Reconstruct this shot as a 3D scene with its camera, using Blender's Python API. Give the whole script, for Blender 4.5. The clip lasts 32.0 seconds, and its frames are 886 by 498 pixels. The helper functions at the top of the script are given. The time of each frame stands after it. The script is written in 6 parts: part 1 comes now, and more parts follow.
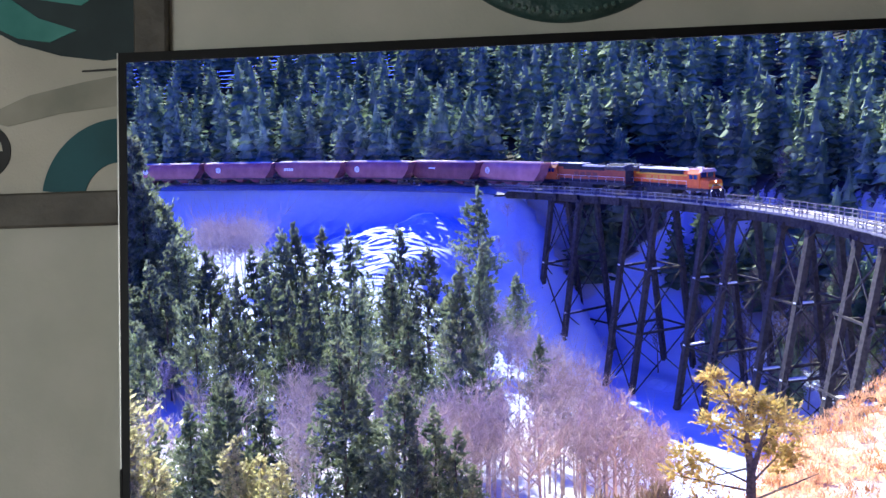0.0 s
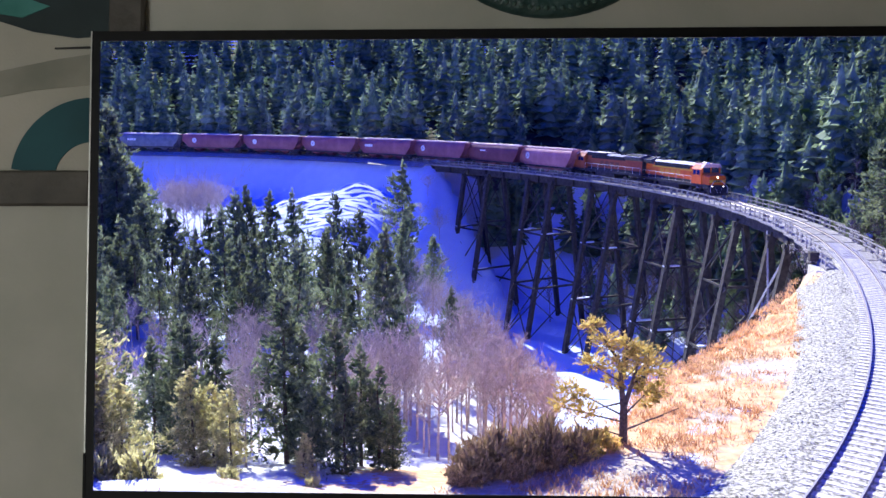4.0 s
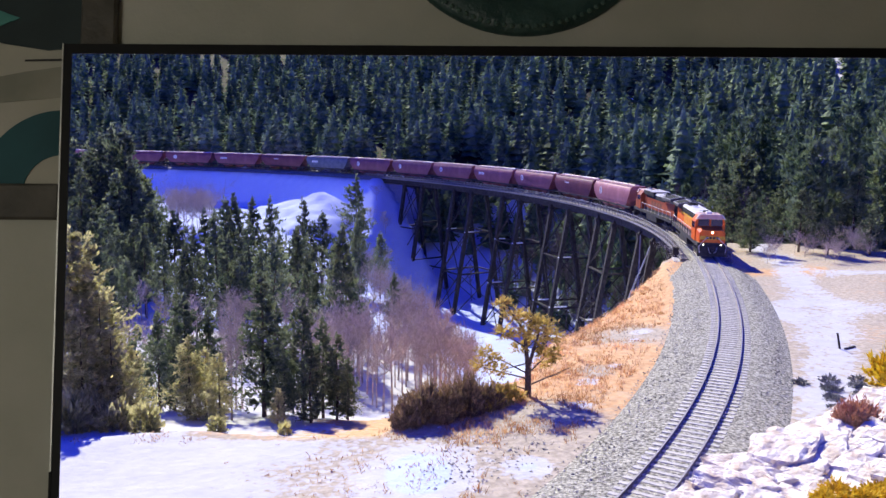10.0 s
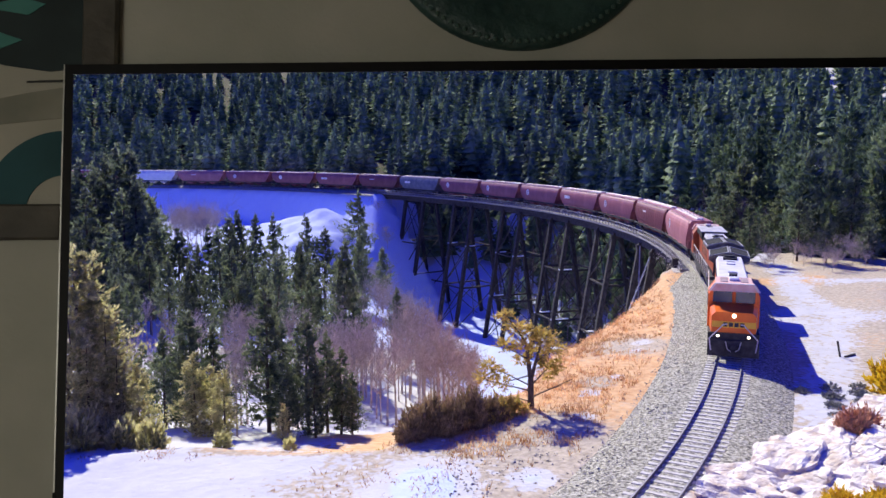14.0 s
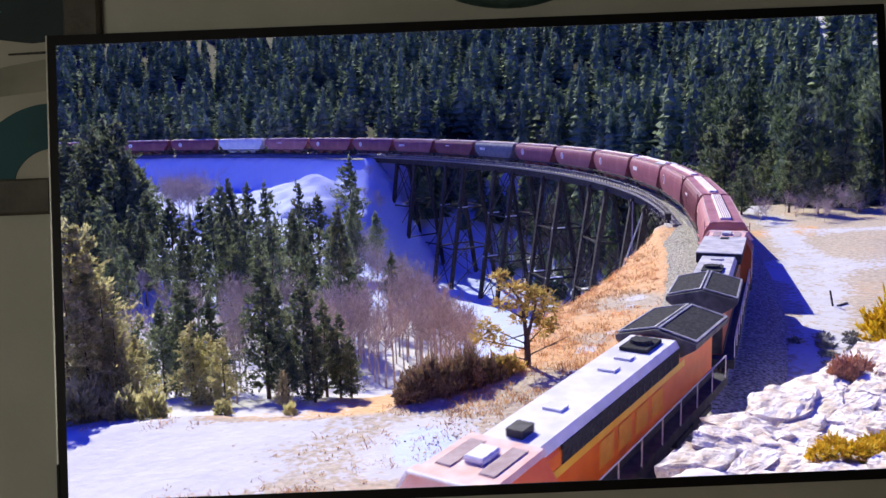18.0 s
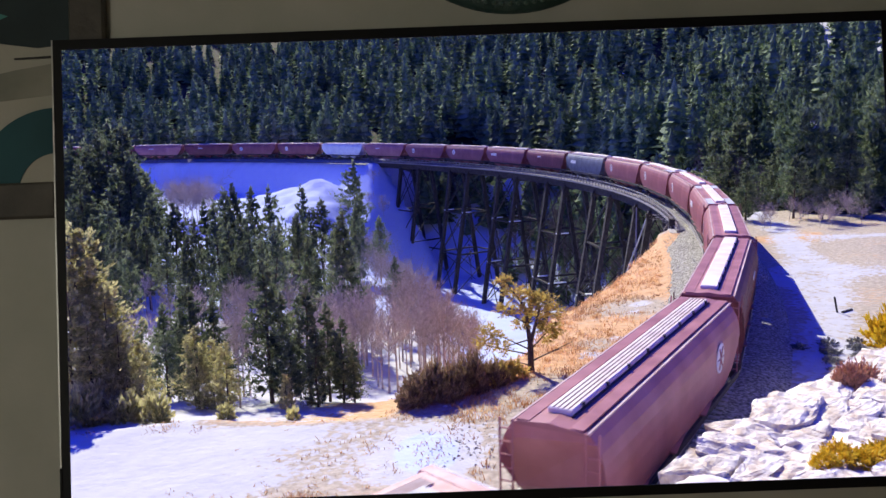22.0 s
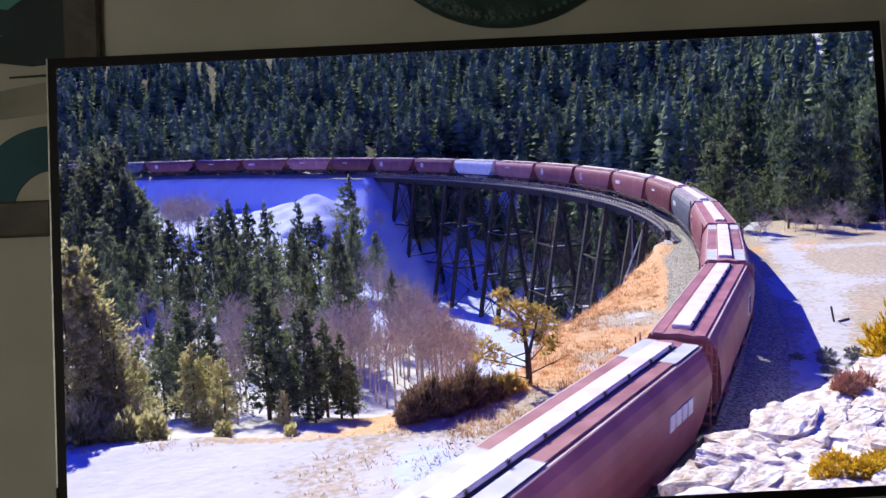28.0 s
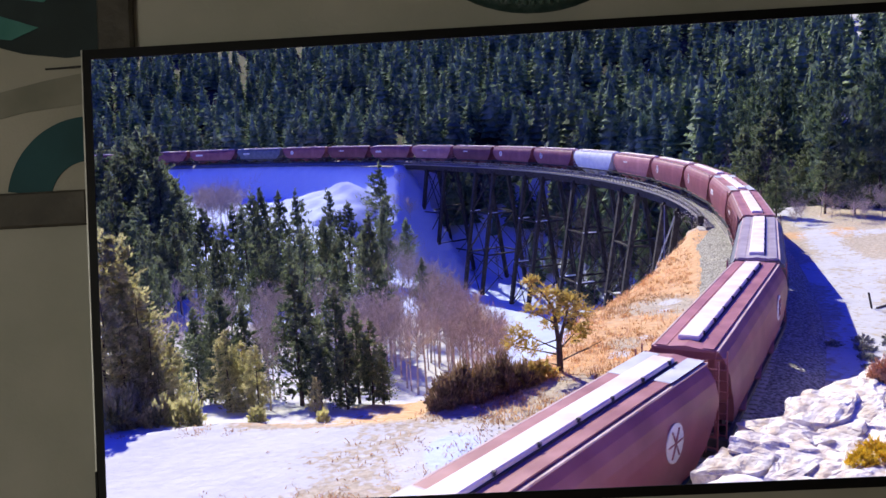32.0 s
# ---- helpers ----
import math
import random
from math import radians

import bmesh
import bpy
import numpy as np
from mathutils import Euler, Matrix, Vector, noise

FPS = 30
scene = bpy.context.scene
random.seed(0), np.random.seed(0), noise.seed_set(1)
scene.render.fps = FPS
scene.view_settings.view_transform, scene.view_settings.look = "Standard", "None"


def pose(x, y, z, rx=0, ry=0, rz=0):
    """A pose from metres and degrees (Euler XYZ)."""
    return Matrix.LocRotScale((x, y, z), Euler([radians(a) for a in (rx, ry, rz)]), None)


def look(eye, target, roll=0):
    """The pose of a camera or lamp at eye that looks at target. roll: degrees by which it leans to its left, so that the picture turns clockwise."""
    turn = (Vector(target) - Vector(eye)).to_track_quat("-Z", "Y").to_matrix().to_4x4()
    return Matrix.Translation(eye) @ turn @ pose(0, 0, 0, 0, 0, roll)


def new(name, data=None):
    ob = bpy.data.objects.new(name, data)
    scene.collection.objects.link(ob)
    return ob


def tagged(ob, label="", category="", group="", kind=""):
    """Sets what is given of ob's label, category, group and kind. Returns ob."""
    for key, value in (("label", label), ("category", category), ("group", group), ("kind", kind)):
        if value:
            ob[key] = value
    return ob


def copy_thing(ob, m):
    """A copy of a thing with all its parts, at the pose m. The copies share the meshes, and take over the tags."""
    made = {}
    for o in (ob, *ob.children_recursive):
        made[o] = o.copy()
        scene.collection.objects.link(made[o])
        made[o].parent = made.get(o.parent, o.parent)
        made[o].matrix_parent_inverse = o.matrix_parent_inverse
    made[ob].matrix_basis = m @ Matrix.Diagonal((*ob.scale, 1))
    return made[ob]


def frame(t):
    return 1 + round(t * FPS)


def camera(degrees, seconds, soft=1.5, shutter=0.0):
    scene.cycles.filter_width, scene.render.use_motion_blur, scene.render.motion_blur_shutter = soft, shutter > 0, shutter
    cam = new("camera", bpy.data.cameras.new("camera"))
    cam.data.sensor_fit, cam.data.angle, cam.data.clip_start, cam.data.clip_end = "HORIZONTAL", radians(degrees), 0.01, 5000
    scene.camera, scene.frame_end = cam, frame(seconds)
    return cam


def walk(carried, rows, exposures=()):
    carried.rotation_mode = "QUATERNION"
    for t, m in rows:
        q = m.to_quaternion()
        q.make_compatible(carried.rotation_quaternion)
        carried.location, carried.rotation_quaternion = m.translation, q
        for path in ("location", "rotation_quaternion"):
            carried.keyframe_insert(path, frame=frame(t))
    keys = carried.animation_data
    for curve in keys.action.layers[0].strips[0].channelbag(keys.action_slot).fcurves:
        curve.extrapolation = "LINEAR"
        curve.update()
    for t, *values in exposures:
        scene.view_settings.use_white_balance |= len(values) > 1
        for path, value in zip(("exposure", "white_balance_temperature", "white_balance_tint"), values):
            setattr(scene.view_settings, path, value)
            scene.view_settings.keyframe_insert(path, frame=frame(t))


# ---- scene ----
EYE = Vector((0.0, 0.0, 13.145))
cam = camera(56.8, 32.0, soft=1.5, shutter=0.4)
SKY_SAT, SKY_POWER, SUN_POWER, ROOM_POWER = 1.25, 0.124, 5.0, 9.8
EXPO = [(0.0, 1.7, 5600, 12), (3.0, 1.33, 5700, 12), (6.0, 1.15, 6050, 11), (9.0, 0.70, 6350, 11), (13.0, 0.46, 6480, 11), (32.0, 0.5, 6480, 11)]
ROWS = [
    (0.0, 81.17, 1.69, 3.26),
    (0.5, 81.25, 1.47, 3.21),
    (1.0, 82.69, 1.42, 4.20),
    (1.5, 82.45, 0.81, 3.33),
    (2.0, 82.16, 0.73, 2.81),
    (2.5, 82.39, 0.47, 2.23),
    (3.0, 80.75, -0.19, 1.56),
    (3.5, 80.41, -0.35, 1.67),
    (5.5, 81.45, -0.17, 1.87),
    (6.0, 81.03, -0.54, 1.78),
    (6.5, 80.18, -0.78, 1.46),
    (7.0, 80.34, -0.83, 0.95),
    (7.5, 80.37, -0.68, 0.22),
    (8.0, 80.77, -0.26, -0.14),
    (8.5, 81.59, -0.20, -0.17),
    (9.0, 81.94, -0.49, -0.07),
    (9.5, 81.71, -0.74, -0.11),
    (10.0, 81.69, -0.83, -0.06),
    (10.5, 81.80, -0.73, 0.10),
    (11.0, 82.11, -0.51, -0.14),
    (11.5, 82.26, -0.47, -0.16),
    (12.0, 82.10, -0.52, -0.11),
    (12.5, 82.07, -0.50, 0.09),
    (13.0, 82.12, -0.44, 0.01),
    (13.5, 82.24, -0.36, -0.06),
    (14.0, 82.72, -0.03, -0.03),
    (14.5, 82.86, 0.12, -0.52),
    (15.0, 82.06, -0.00, -1.07),
    (15.5, 81.19, 0.29, -1.23),
    (17.5, 80.36, 1.64, -0.91),
    (18.0, 80.06, 1.67, -0.75),
    (18.5, 80.00, 1.61, -0.54),
    (19.0, 80.10, 1.59, -0.43),
    (19.5, 80.12, 1.60, -0.45),
    (20.0, 80.32, 1.79, -0.44),
    (20.5, 80.43, 1.83, -0.44),
    (21.0, 80.44, 1.69, -0.51),
    (21.5, 80.35, 1.53, -0.48),
    (22.0, 80.42, 1.54, -0.47),
    (22.5, 80.69, 1.72, -0.42),
    (23.0, 80.97, 1.91, -0.35),
    (23.5, 80.91, 1.82, -0.38),
    (24.0, 80.98, 1.75, -0.61),
    (24.5, 81.11, 1.90, -0.83),
    (25.0, 81.28, 1.98, -0.75),
    (25.5, 81.45, 2.22, -0.69),
    (27.5, 81.29, 1.94, -0.83),
    (28.0, 81.37, 2.13, -0.82),
    (28.5, 81.23, 2.01, -0.99),
    (29.0, 81.08, 1.87, -1.00),
    (29.5, 81.12, 1.95, -0.88),
    (30.0, 81.13, 2.28, -0.57),
    (30.5, 81.35, 2.64, 0.03),
    (31.0, 81.67, 2.84, 0.72),
    (31.5, 81.43, 2.73, 0.95),
    (32.0, 80.56, 2.69, 1.24),
]
# the picture that the television shows draws back until 10.5 s: magnification and shift, across and up
ZOOM = [
    (0.0, 1.527, 0.1395, -0.0681), (1.0, 1.456, 0.113, -0.058), (2.0, 1.397, 0.0908, -0.0421), (3.5, 1.3236, 0.0617, -0.029),
    (5.5, 1.2037, 0.0407, -0.0218), (6.5, 1.1507, 0.0315, -0.0165), (7.5, 1.0978, 0.0213, -0.0095),
    (8.5, 1.0613, 0.0113, -0.0086), (9.5, 1.0295, 0.0029, -0.0029), (10.5, 1.0, 0.0, 0.0), (11.0, 1.0, 0.0, 0.0), (32.0, 1.0, 0.0, 0.0)]
walk(cam, [(t, pose(*EYE, a, b, c)) for t, a, b, c in ROWS], exposures=EXPO)
VIEW = pose(*EYE, 82.1, -0.52, -0.11)
V_RIGHT, V_UP, V_AHEAD = [VIEW.to_3x3() @ Vector(a) for a in ((1, 0, 0), (0, 1, 0), (0, 0, -1))]


def zoom_at(t):
    ts = [r[0] for r in ZOOM]
    return [float(np.interp(t, ts, [r[i] for r in ZOOM])) for i in (1, 2, 3)]


def drift(p, t):
    """How far a thing at p is drawn in at t seconds."""
    k, cx, cy = zoom_at(t)
    d = (Vector(p) - EYE).dot(V_AHEAD)
    return (V_RIGHT * cx + V_UP * cy) * (d / k) + V_AHEAD * (d * (1 / k - 1))


FLOATING = []   # pieces of the landscape and the points (one, or the two ends) by which they are drawn in


def drawn(ob, p=None, q=None):
    p = Vector(p if p is not None else ob.location)
    FLOATING.append((ob, p, Vector(q) if q is not None else None))
    return ob


def drawn_pose(p, q, t):
    """The move at t of a piece that lies at p, or from p to q."""
    if q is None:
        return Matrix.Translation(drift(p, t))
    a, b = p + drift(p, t), q + drift(q, t)
    turn = (q - p).rotation_difference(b - a).to_matrix().to_4x4()
    return Matrix.Translation((a + b) / 2) @ turn @ Matrix.Translation(-(p + q) / 2)


# ---- light ----
SUN_UP, SUN_LEFT = radians(38), radians(21)
SUN_TO = Vector((-math.sin(SUN_LEFT) * math.cos(SUN_UP), math.cos(SUN_LEFT) * math.cos(SUN_UP), math.sin(SUN_UP)))
world = bpy.data.worlds.new("sky")
scene.world = world
world.use_nodes = True
wn = world.node_tree.nodes
sky = wn.new("ShaderNodeTexSky")
sky.sky_type, sky.sun_disc = "NISHITA", False
sky.sun_elevation, sky.sun_rotation = SUN_UP, math.atan2(SUN_TO.x, SUN_TO.y)
tone = wn.new("ShaderNodeHueSaturation")
tone.inputs["Saturation"].default_value = SKY_SAT
world.node_tree.links.new(sky.outputs[0], tone.inputs["Color"])
deep = wn.new("ShaderNodeMix")
deep.data_type, deep.blend_type = "RGBA", "MULTIPLY"
deep.inputs["Factor"].default_value = 1.0
deep.inputs["B"].default_value = (0.075, 0.135, 1.26, 1)   # a deep blue winter sky
world.node_tree.links.new(tone.outputs[0], deep.inputs["A"])
world.node_tree.links.new(deep.outputs["Result"], wn["Background"].inputs[0])
wn["Background"].inputs[1].default_value = SKY_POWER
sun = new("sun", bpy.data.lights.new("sun", "SUN"))
sun.data.energy, sun.data.angle, sun.data.color = SUN_POWER, radians(0.5), (1.0, 0.965, 0.72)
sun.matrix_world = look(SUN_TO * 300, (0, 0, 0))

# ---- materials ----
MATS = {}


def mat(name, a, b=None, scale=3.0, rough=0.7, metal=0.0, bump=0.0, bscale=None, detail=5.0, spread=0.0, glow=0.0, coords="Object", spec=0.4, thin=0.0):
    """A material that wavers between two colours; spread: how far pieces and things differ in brightness."""
    if name in MATS:
        return MATS[name]
    m = bpy.data.materials.new(name)
    m.use_nodes = True
    nt, n = m.node_tree, m.node_tree.nodes
    bs = n["Principled BSDF"]
    bs.inputs["Roughness"].default_value, bs.inputs["Metallic"].default_value = rough, metal
    bs.inputs["Specular IOR Level"].default_value = spec
    co = n.new("ShaderNodeTexCoord")
    no = n.new("ShaderNodeTexNoise")
    no.inputs["Scale"].default_value, no.inputs["Detail"].default_value = scale, detail
    nt.links.new(co.outputs[coords], no.inputs["Vector"])
    ramp = n.new("ShaderNodeValToRGB")
    ramp.color_ramp.elements[0].position, ramp.color_ramp.elements[1].position = 0.34, 0.66
    ramp.color_ramp.elements[0].color, ramp.color_ramp.elements[1].color = (*a, 1), (*(b or a), 1)
    nt.links.new(no.outputs["Fac"], ramp.inputs["Fac"])
    out = ramp.outputs[0]
    if spread:
        info = n.new("ShaderNodeObjectInfo")
        geo = n.new("ShaderNodeNewGeometry")
        add = n.new("ShaderNodeMath")
        add.operation = "ADD"
        nt.links.new(info.outputs["Random"], add.inputs[0])
        nt.links.new(geo.outputs["Random Per Island"], add.inputs[1])
        mr = n.new("ShaderNodeMapRange")
        mr.inputs["From Max"].default_value = 2.0
        mr.inputs["To Min"].default_value, mr.inputs["To Max"].default_value = 1 - spread, 1 + spread
        nt.links.new(add.outputs[0], mr.inputs["Value"])
        hs = n.new("ShaderNodeHueSaturation")
        nt.links.new(mr.outputs[0], hs.inputs["Value"])
        nt.links.new(out, hs.inputs["Color"])
        out = hs.outputs[0]
    nt.links.new(out, bs.inputs["Base Color"])
    if bump:
        nb = n.new("ShaderNodeTexNoise")
        nb.inputs["Scale"].default_value, nb.inputs["Detail"].default_value = bscale or scale * 3, 6
        nt.links.new(co.outputs[coords], nb.inputs["Vector"])
        bu = n.new("ShaderNodeBump")
        bu.inputs["Strength"].default_value, bu.inputs["Distance"].default_value = bump, 0.1
        nt.links.new(nb.outputs["Fac"], bu.inputs["Height"])
        nt.links.new(bu.outputs[0], bs.inputs["Normal"])
    if glow:
        bs.inputs["Emission Color"].default_value = (*a, 1)
        bs.inputs["Emission Strength"].default_value = glow
    if thin:   # leaves let light through
        tr = n.new("ShaderNodeBsdfTranslucent")
        nt.links.new(out, tr.inputs["Color"])
        ms = n.new("ShaderNodeMixShader")
        ms.inputs[0].default_value = thin
        nt.links.new(bs.outputs[0], ms.inputs[1])
        nt.links.new(tr.outputs[0], ms.inputs[2])
        nt.links.new(ms.outputs[0], n["Material Output"].inputs["Surface"])
    MATS[name] = m
    return m


# ---- mesh helpers ----
def box(bm, x0, x1, y0, y1, z0, z1, m=None):
    r = bmesh.ops.create_cube(bm, size=1.0)
    k = Matrix.Translation(((x0 + x1) / 2, (y0 + y1) / 2, (z0 + z1) / 2)) @ Matrix.Diagonal((x1 - x0, y1 - y0, z1 - z0, 1))
    bmesh.ops.transform(bm, matrix=(m @ k) if m else k, verts=r["verts"])
    return r["verts"]


def beam(bm, a, b, w, h=None):
    """A squared timber from a to b."""
    a, b = Vector(a), Vector(b)
    d = b - a
    m = Matrix.Translation((a + b) / 2) @ d.to_track_quat("Y", "Z").to_matrix().to_4x4() @ Matrix.Diagonal((w, d.length, h or w, 1))
    r = bmesh.ops.create_cube(bm, size=1.0)
    bmesh.ops.transform(bm, matrix=m, verts=r["verts"])
    return r["verts"]


def rod(bm, a, b, r1, r2=None, sides=8):
    a, b = Vector(a), Vector(b)
    d = b - a
    r = bmesh.ops.create_cone(bm, cap_ends=True, segments=sides, radius1=r1, radius2=r1 if r2 is None else r2, depth=d.length)
    bmesh.ops.transform(bm, matrix=Matrix.Translation((a + b) / 2) @ d.to_track_quat("Z", "Y").to_matrix().to_4x4(), verts=r["verts"])
    return r["verts"]


def prism(bm, ring, x0, x1):
    """A solid with the outline ring (y, z), from x0 to x1."""
    a = [bm.verts.new((x0, y, z)) for y, z in ring]
    b = [bm.verts.new((x1, y, z)) for y, z in ring]
    n = len(ring)
    for i in range(n):
        bm.faces.new((a[i], a[(i + 1) % n], b[(i + 1) % n], b[i]))
    bm.faces.new(a[::-1])
    bm.faces.new(b)
    bmesh.ops.recalc_face_normals(bm, faces=bm.faces)
    return a + b


def bevel(bm, w, seg=1):
    bmesh.ops.bevel(bm, geom=list(bm.edges), offset=w, segments=seg, affect="EDGES", profile=0.5, clamp_overlap=True)


def to_mesh(name, bm, material, smooth=False):
    me = bpy.data.meshes.new(name)
    bm.to_mesh(me)
    bm.free()
    me.materials.append(material)
    if smooth:
        for p in me.polygons:
            p.use_smooth = True
    return me


def part(name, bm, material, parent=None, label="", smooth=False, at=None):
    ob = new(name, to_mesh(name, bm, material, smooth) if isinstance(bm, bmesh.types.BMesh) else bm)
    if parent is not None:
        ob.parent = parent
    if at is not None:
        ob.matrix_basis = at
    if label:
        tagged(ob, label)
    return ob


def shared(name, me, parent, at):
    ob = new(name, me)
    ob.parent = parent
    ob.matrix_basis = at
    return ob


def raw(name, verts, faces, material, smooth=False):
    me = bpy.data.meshes.new(name)
    me.from_pydata([tuple(v) for v in verts], [], [tuple(f) for f in faces])
    me.materials.append(material)
    if smooth:
        me.polygons.foreach_set("use_smooth", [True] * len(me.polygons))
    return me


# ---- the line of the track: curvature along it, 0 at a mark near the foot of the hill ----
KAPPA = [0.01, 0.0172, 0.0097, 0.0031, 0.0076, 0.0061, 0.0054, 0.0070, 0.0069, 0.0066, 0.002, 0.0]
KAT = [-170, -45, 1.875, 48.75, 95.6, 142.5, 189.4, 236.25, 283.1, 330, 360, 700]
_S = np.arange(-170, 700.1, 0.5)
_K = np.interp(_S, KAT, KAPPA)
_H = np.concatenate([[0], np.cumsum((_K[1:] + _K[:-1]) / 4)])
_I0 = int(np.argmin(abs(_S)))
_H = _H - _H[_I0] + radians(57.0)
_X = np.concatenate([[0], np.cumsum(np.cos((_H[1:] + _H[:-1]) / 2) / 2)])
_Y = np.concatenate([[0], np.cumsum(np.sin((_H[1:] + _H[:-1]) / 2) / 2)])
_X, _Y = _X - _X[_I0] + 6.43, _Y - _Y[_I0] + 26.89
BRIDGE_A, BRIDGE_B = 67.0, 222.0


def track(s, side=0.0, z=0.0):
    """A point of the track; side: metres to the left as one looks away from the hill."""
    h = float(np.interp(s, _S, _H))
    return Vector((float(np.interp(s, _S, _X)) - side * math.sin(h), float(np.interp(s, _S, _Y)) + side * math.cos(h), z))


def heading(s):
    return float(np.interp(s, _S, _H))


def to_track(x, y):
    """Nearest mark of the track and distance from it, left positive."""
    x, y = np.asarray(x, float), np.asarray(y, float)
    best = np.full(x.shape, 1e9)
    bs, bd = np.zeros(x.shape), np.zeros(x.shape)
    for i in range(0, len(_S), 6):
        d2 = (x - _X[i]) ** 2 + (y - _Y[i]) ** 2
        w = d2 < best
        side = -np.sin(_H[i]) * (x - _X[i]) + np.cos(_H[i]) * (y - _Y[i])
        best = np.where(w, d2, best)
        along = np.clip(np.cos(_H[i]) * (x - _X[i]) + np.sin(_H[i]) * (y - _Y[i]), -2, 2)
        bs = np.where(w, _S[i] + along, bs)
        bd = np.where(w, np.where(side >= 0, 1, -1), bd)
    return bs, bd * np.sqrt(best)


def step(a, b, v):
    t = np.clip((v - a) / (b - a), 0, 1)
    return t * t * (3 - 2 * t)


def bumps(x, y, size, seed=0):
    return (np.sin(x / size * 1.3 + seed) * np.cos(y / size * 1.1 + seed * 2.1) + 0.6 * np.sin((x + y) / size * 2.3 + seed * 3.7)
            + 0.4 * np.cos((x - 0.7 * y) / size * 4.1 + seed)) / 2


def ground_z(x, y):
    x, y = np.asarray(x, float), np.asarray(y, float)
    s, d = to_track(x, y)
    u = x / np.maximum(y, 20)
    high = np.interp(y, [28, 40, 60, 100, 130, 160, 200, 230, 400], [-1.3, -2.4, -8, -12, -15, -16, -12.5, -11, -11])
    deep = np.interp(y, [28, 40, 62, 100, 150, 200, 240, 400], [-1.3, -2.4, -10, -22, -30, -31, -30, -30])
    low = np.interp(y, [90, 170, 186], [-0.02, -0.12, -0.165])
    floor = high + (deep - high) * step(0, np.interp(y, [90, 160, 186], [0.095, 0.14, 0.075]), u - low) + 0.2 * np.clip(-x - 32, 0, 60) * step(50, 100, y) * (1 - step(150, 185, y))
    # valley side
    gentle = np.interp(s, [-30, 10, 22, 32, 42, 55, 66, 80, 205, 225], [0.055, 0.05, 0.10, 0.17, 0.30, 0.40, 0.50, 0.62, 1.25, 1.45])
    reach = np.interp(s, [-30, 10, 80, 200, 225], [60, 60, 60, 8, 15])
    side = -0.7 - gentle * np.clip(d - 4.2, 0, reach) - 0.4 * np.clip(d - 4.2 - reach, 0, 300)
    rim = np.interp(x, [-8, -3, 5, 8, 12, 16, 20, 24], [37.9, 38.4, 46.5, 58, 66, 72, 80, 87]) + 0.8 * np.sin(x * 0.4)
    side = side - np.where(s < 160, 1.25 * np.clip(y - rim, 0, 80) * step(4, 7, d) * (x > -60), 0)
    left = np.maximum(side, floor)
    # a sunny spur that runs out from the far embankment
    ax = -33.0 - 0.10 * (228 - y)
    spur = -4.2 - 0.24 * np.clip(227 - y, 0, 60) - 0.9 * np.clip(y - 227, 0, 40) - 0.09 * np.clip(ax - x, 0, 40) ** 1.3 - np.where(x > ax, 0.045 * (x - ax) ** 2, 0)
    spur = spur + 0.7 * bumps(x, y, 5.0, 7) + 0.3 * bumps(y, x, 1.7, 2) - 0.8
    left = np.maximum(left, np.where((y > 165) & (y < 240) & (x > ax - 26), spur, -99))
    # far side
    bank = np.interp(s, [82, 116, 205, 228], [0, 1, 1, 0])
    e = np.clip(-d, 0, 2000)
    field = -0.7 + 0.3 * step(7, 14, e) + 0.01 * e
    rise = -1.0 + 0.30 * np.clip(e - 12, 0, 400) + 0.1 * np.clip(e - 412, 0, 2000)
    flat = np.where(s > 150, rise, field - 0.10 * np.clip(e - 50, 0, 90) + 0.33 * np.clip(e - 110, 0, 500))
    gorge = np.maximum(floor, -30) + 0.78 * np.clip(e - 6, 0, 34) + 0.3 * np.clip(e - 40, 0, 600)
    right = flat * (1 - bank) + np.minimum(gorge, 1e3) * bank
    r = np.hypot(x - 1, y + 2)
    hill = 11.6 - 0.55 * np.clip(r - 4, 0, 100)
    hill = np.minimum(hill, 1.5 * (e - 4.6) - 0.7)
    foot = np.interp(s, [-10, 0, 6, 14, 20, 26], [2.4, 2.5, 3.2, 6, 12, 30])
    slabs = 0.35 * bumps(x, y, 2.6, 5) + 0.16 * bumps(y, x, 0.9, 1)
    rock = np.minimum(2.8 * (e - foot) - 0.7, 1.75 + 0.13 * np.clip(33 - y, -6, 30) + slabs)
    right = np.maximum(right, np.maximum(hill, rock))
    z = np.where(d >= 0, np.where((s > BRIDGE_A + 1) & (s < BRIDGE_B), np.maximum(floor, np.minimum(left, -0.7 - np.where(s < 140, 1.7 * (s - BRIDGE_A), 1.1 * (BRIDGE_B - s) - 2))), left), right)
    z = z + np.where(np.abs(d) > 6, 0.22 * bumps(x, y, 7) * np.clip((np.abs(d) - 6) / 6, 0, 1) + 0.8 * bumps(x, y, 40, 2) * np.clip((np.abs(d) - 15) / 30, 0, 1), 0)
    z = z + np.where((d > 8) & (y > 95) & (s > 90), (0.7 * bumps(x, y, 9, 11) + 0.3 * bumps(y, x, 3.1, 6)) * np.clip((d - 8) / 8, 0, 1), 0)
    return z


def gz(x, y):
    return float(ground_z(np.array([x]), np.array([y]))[0])


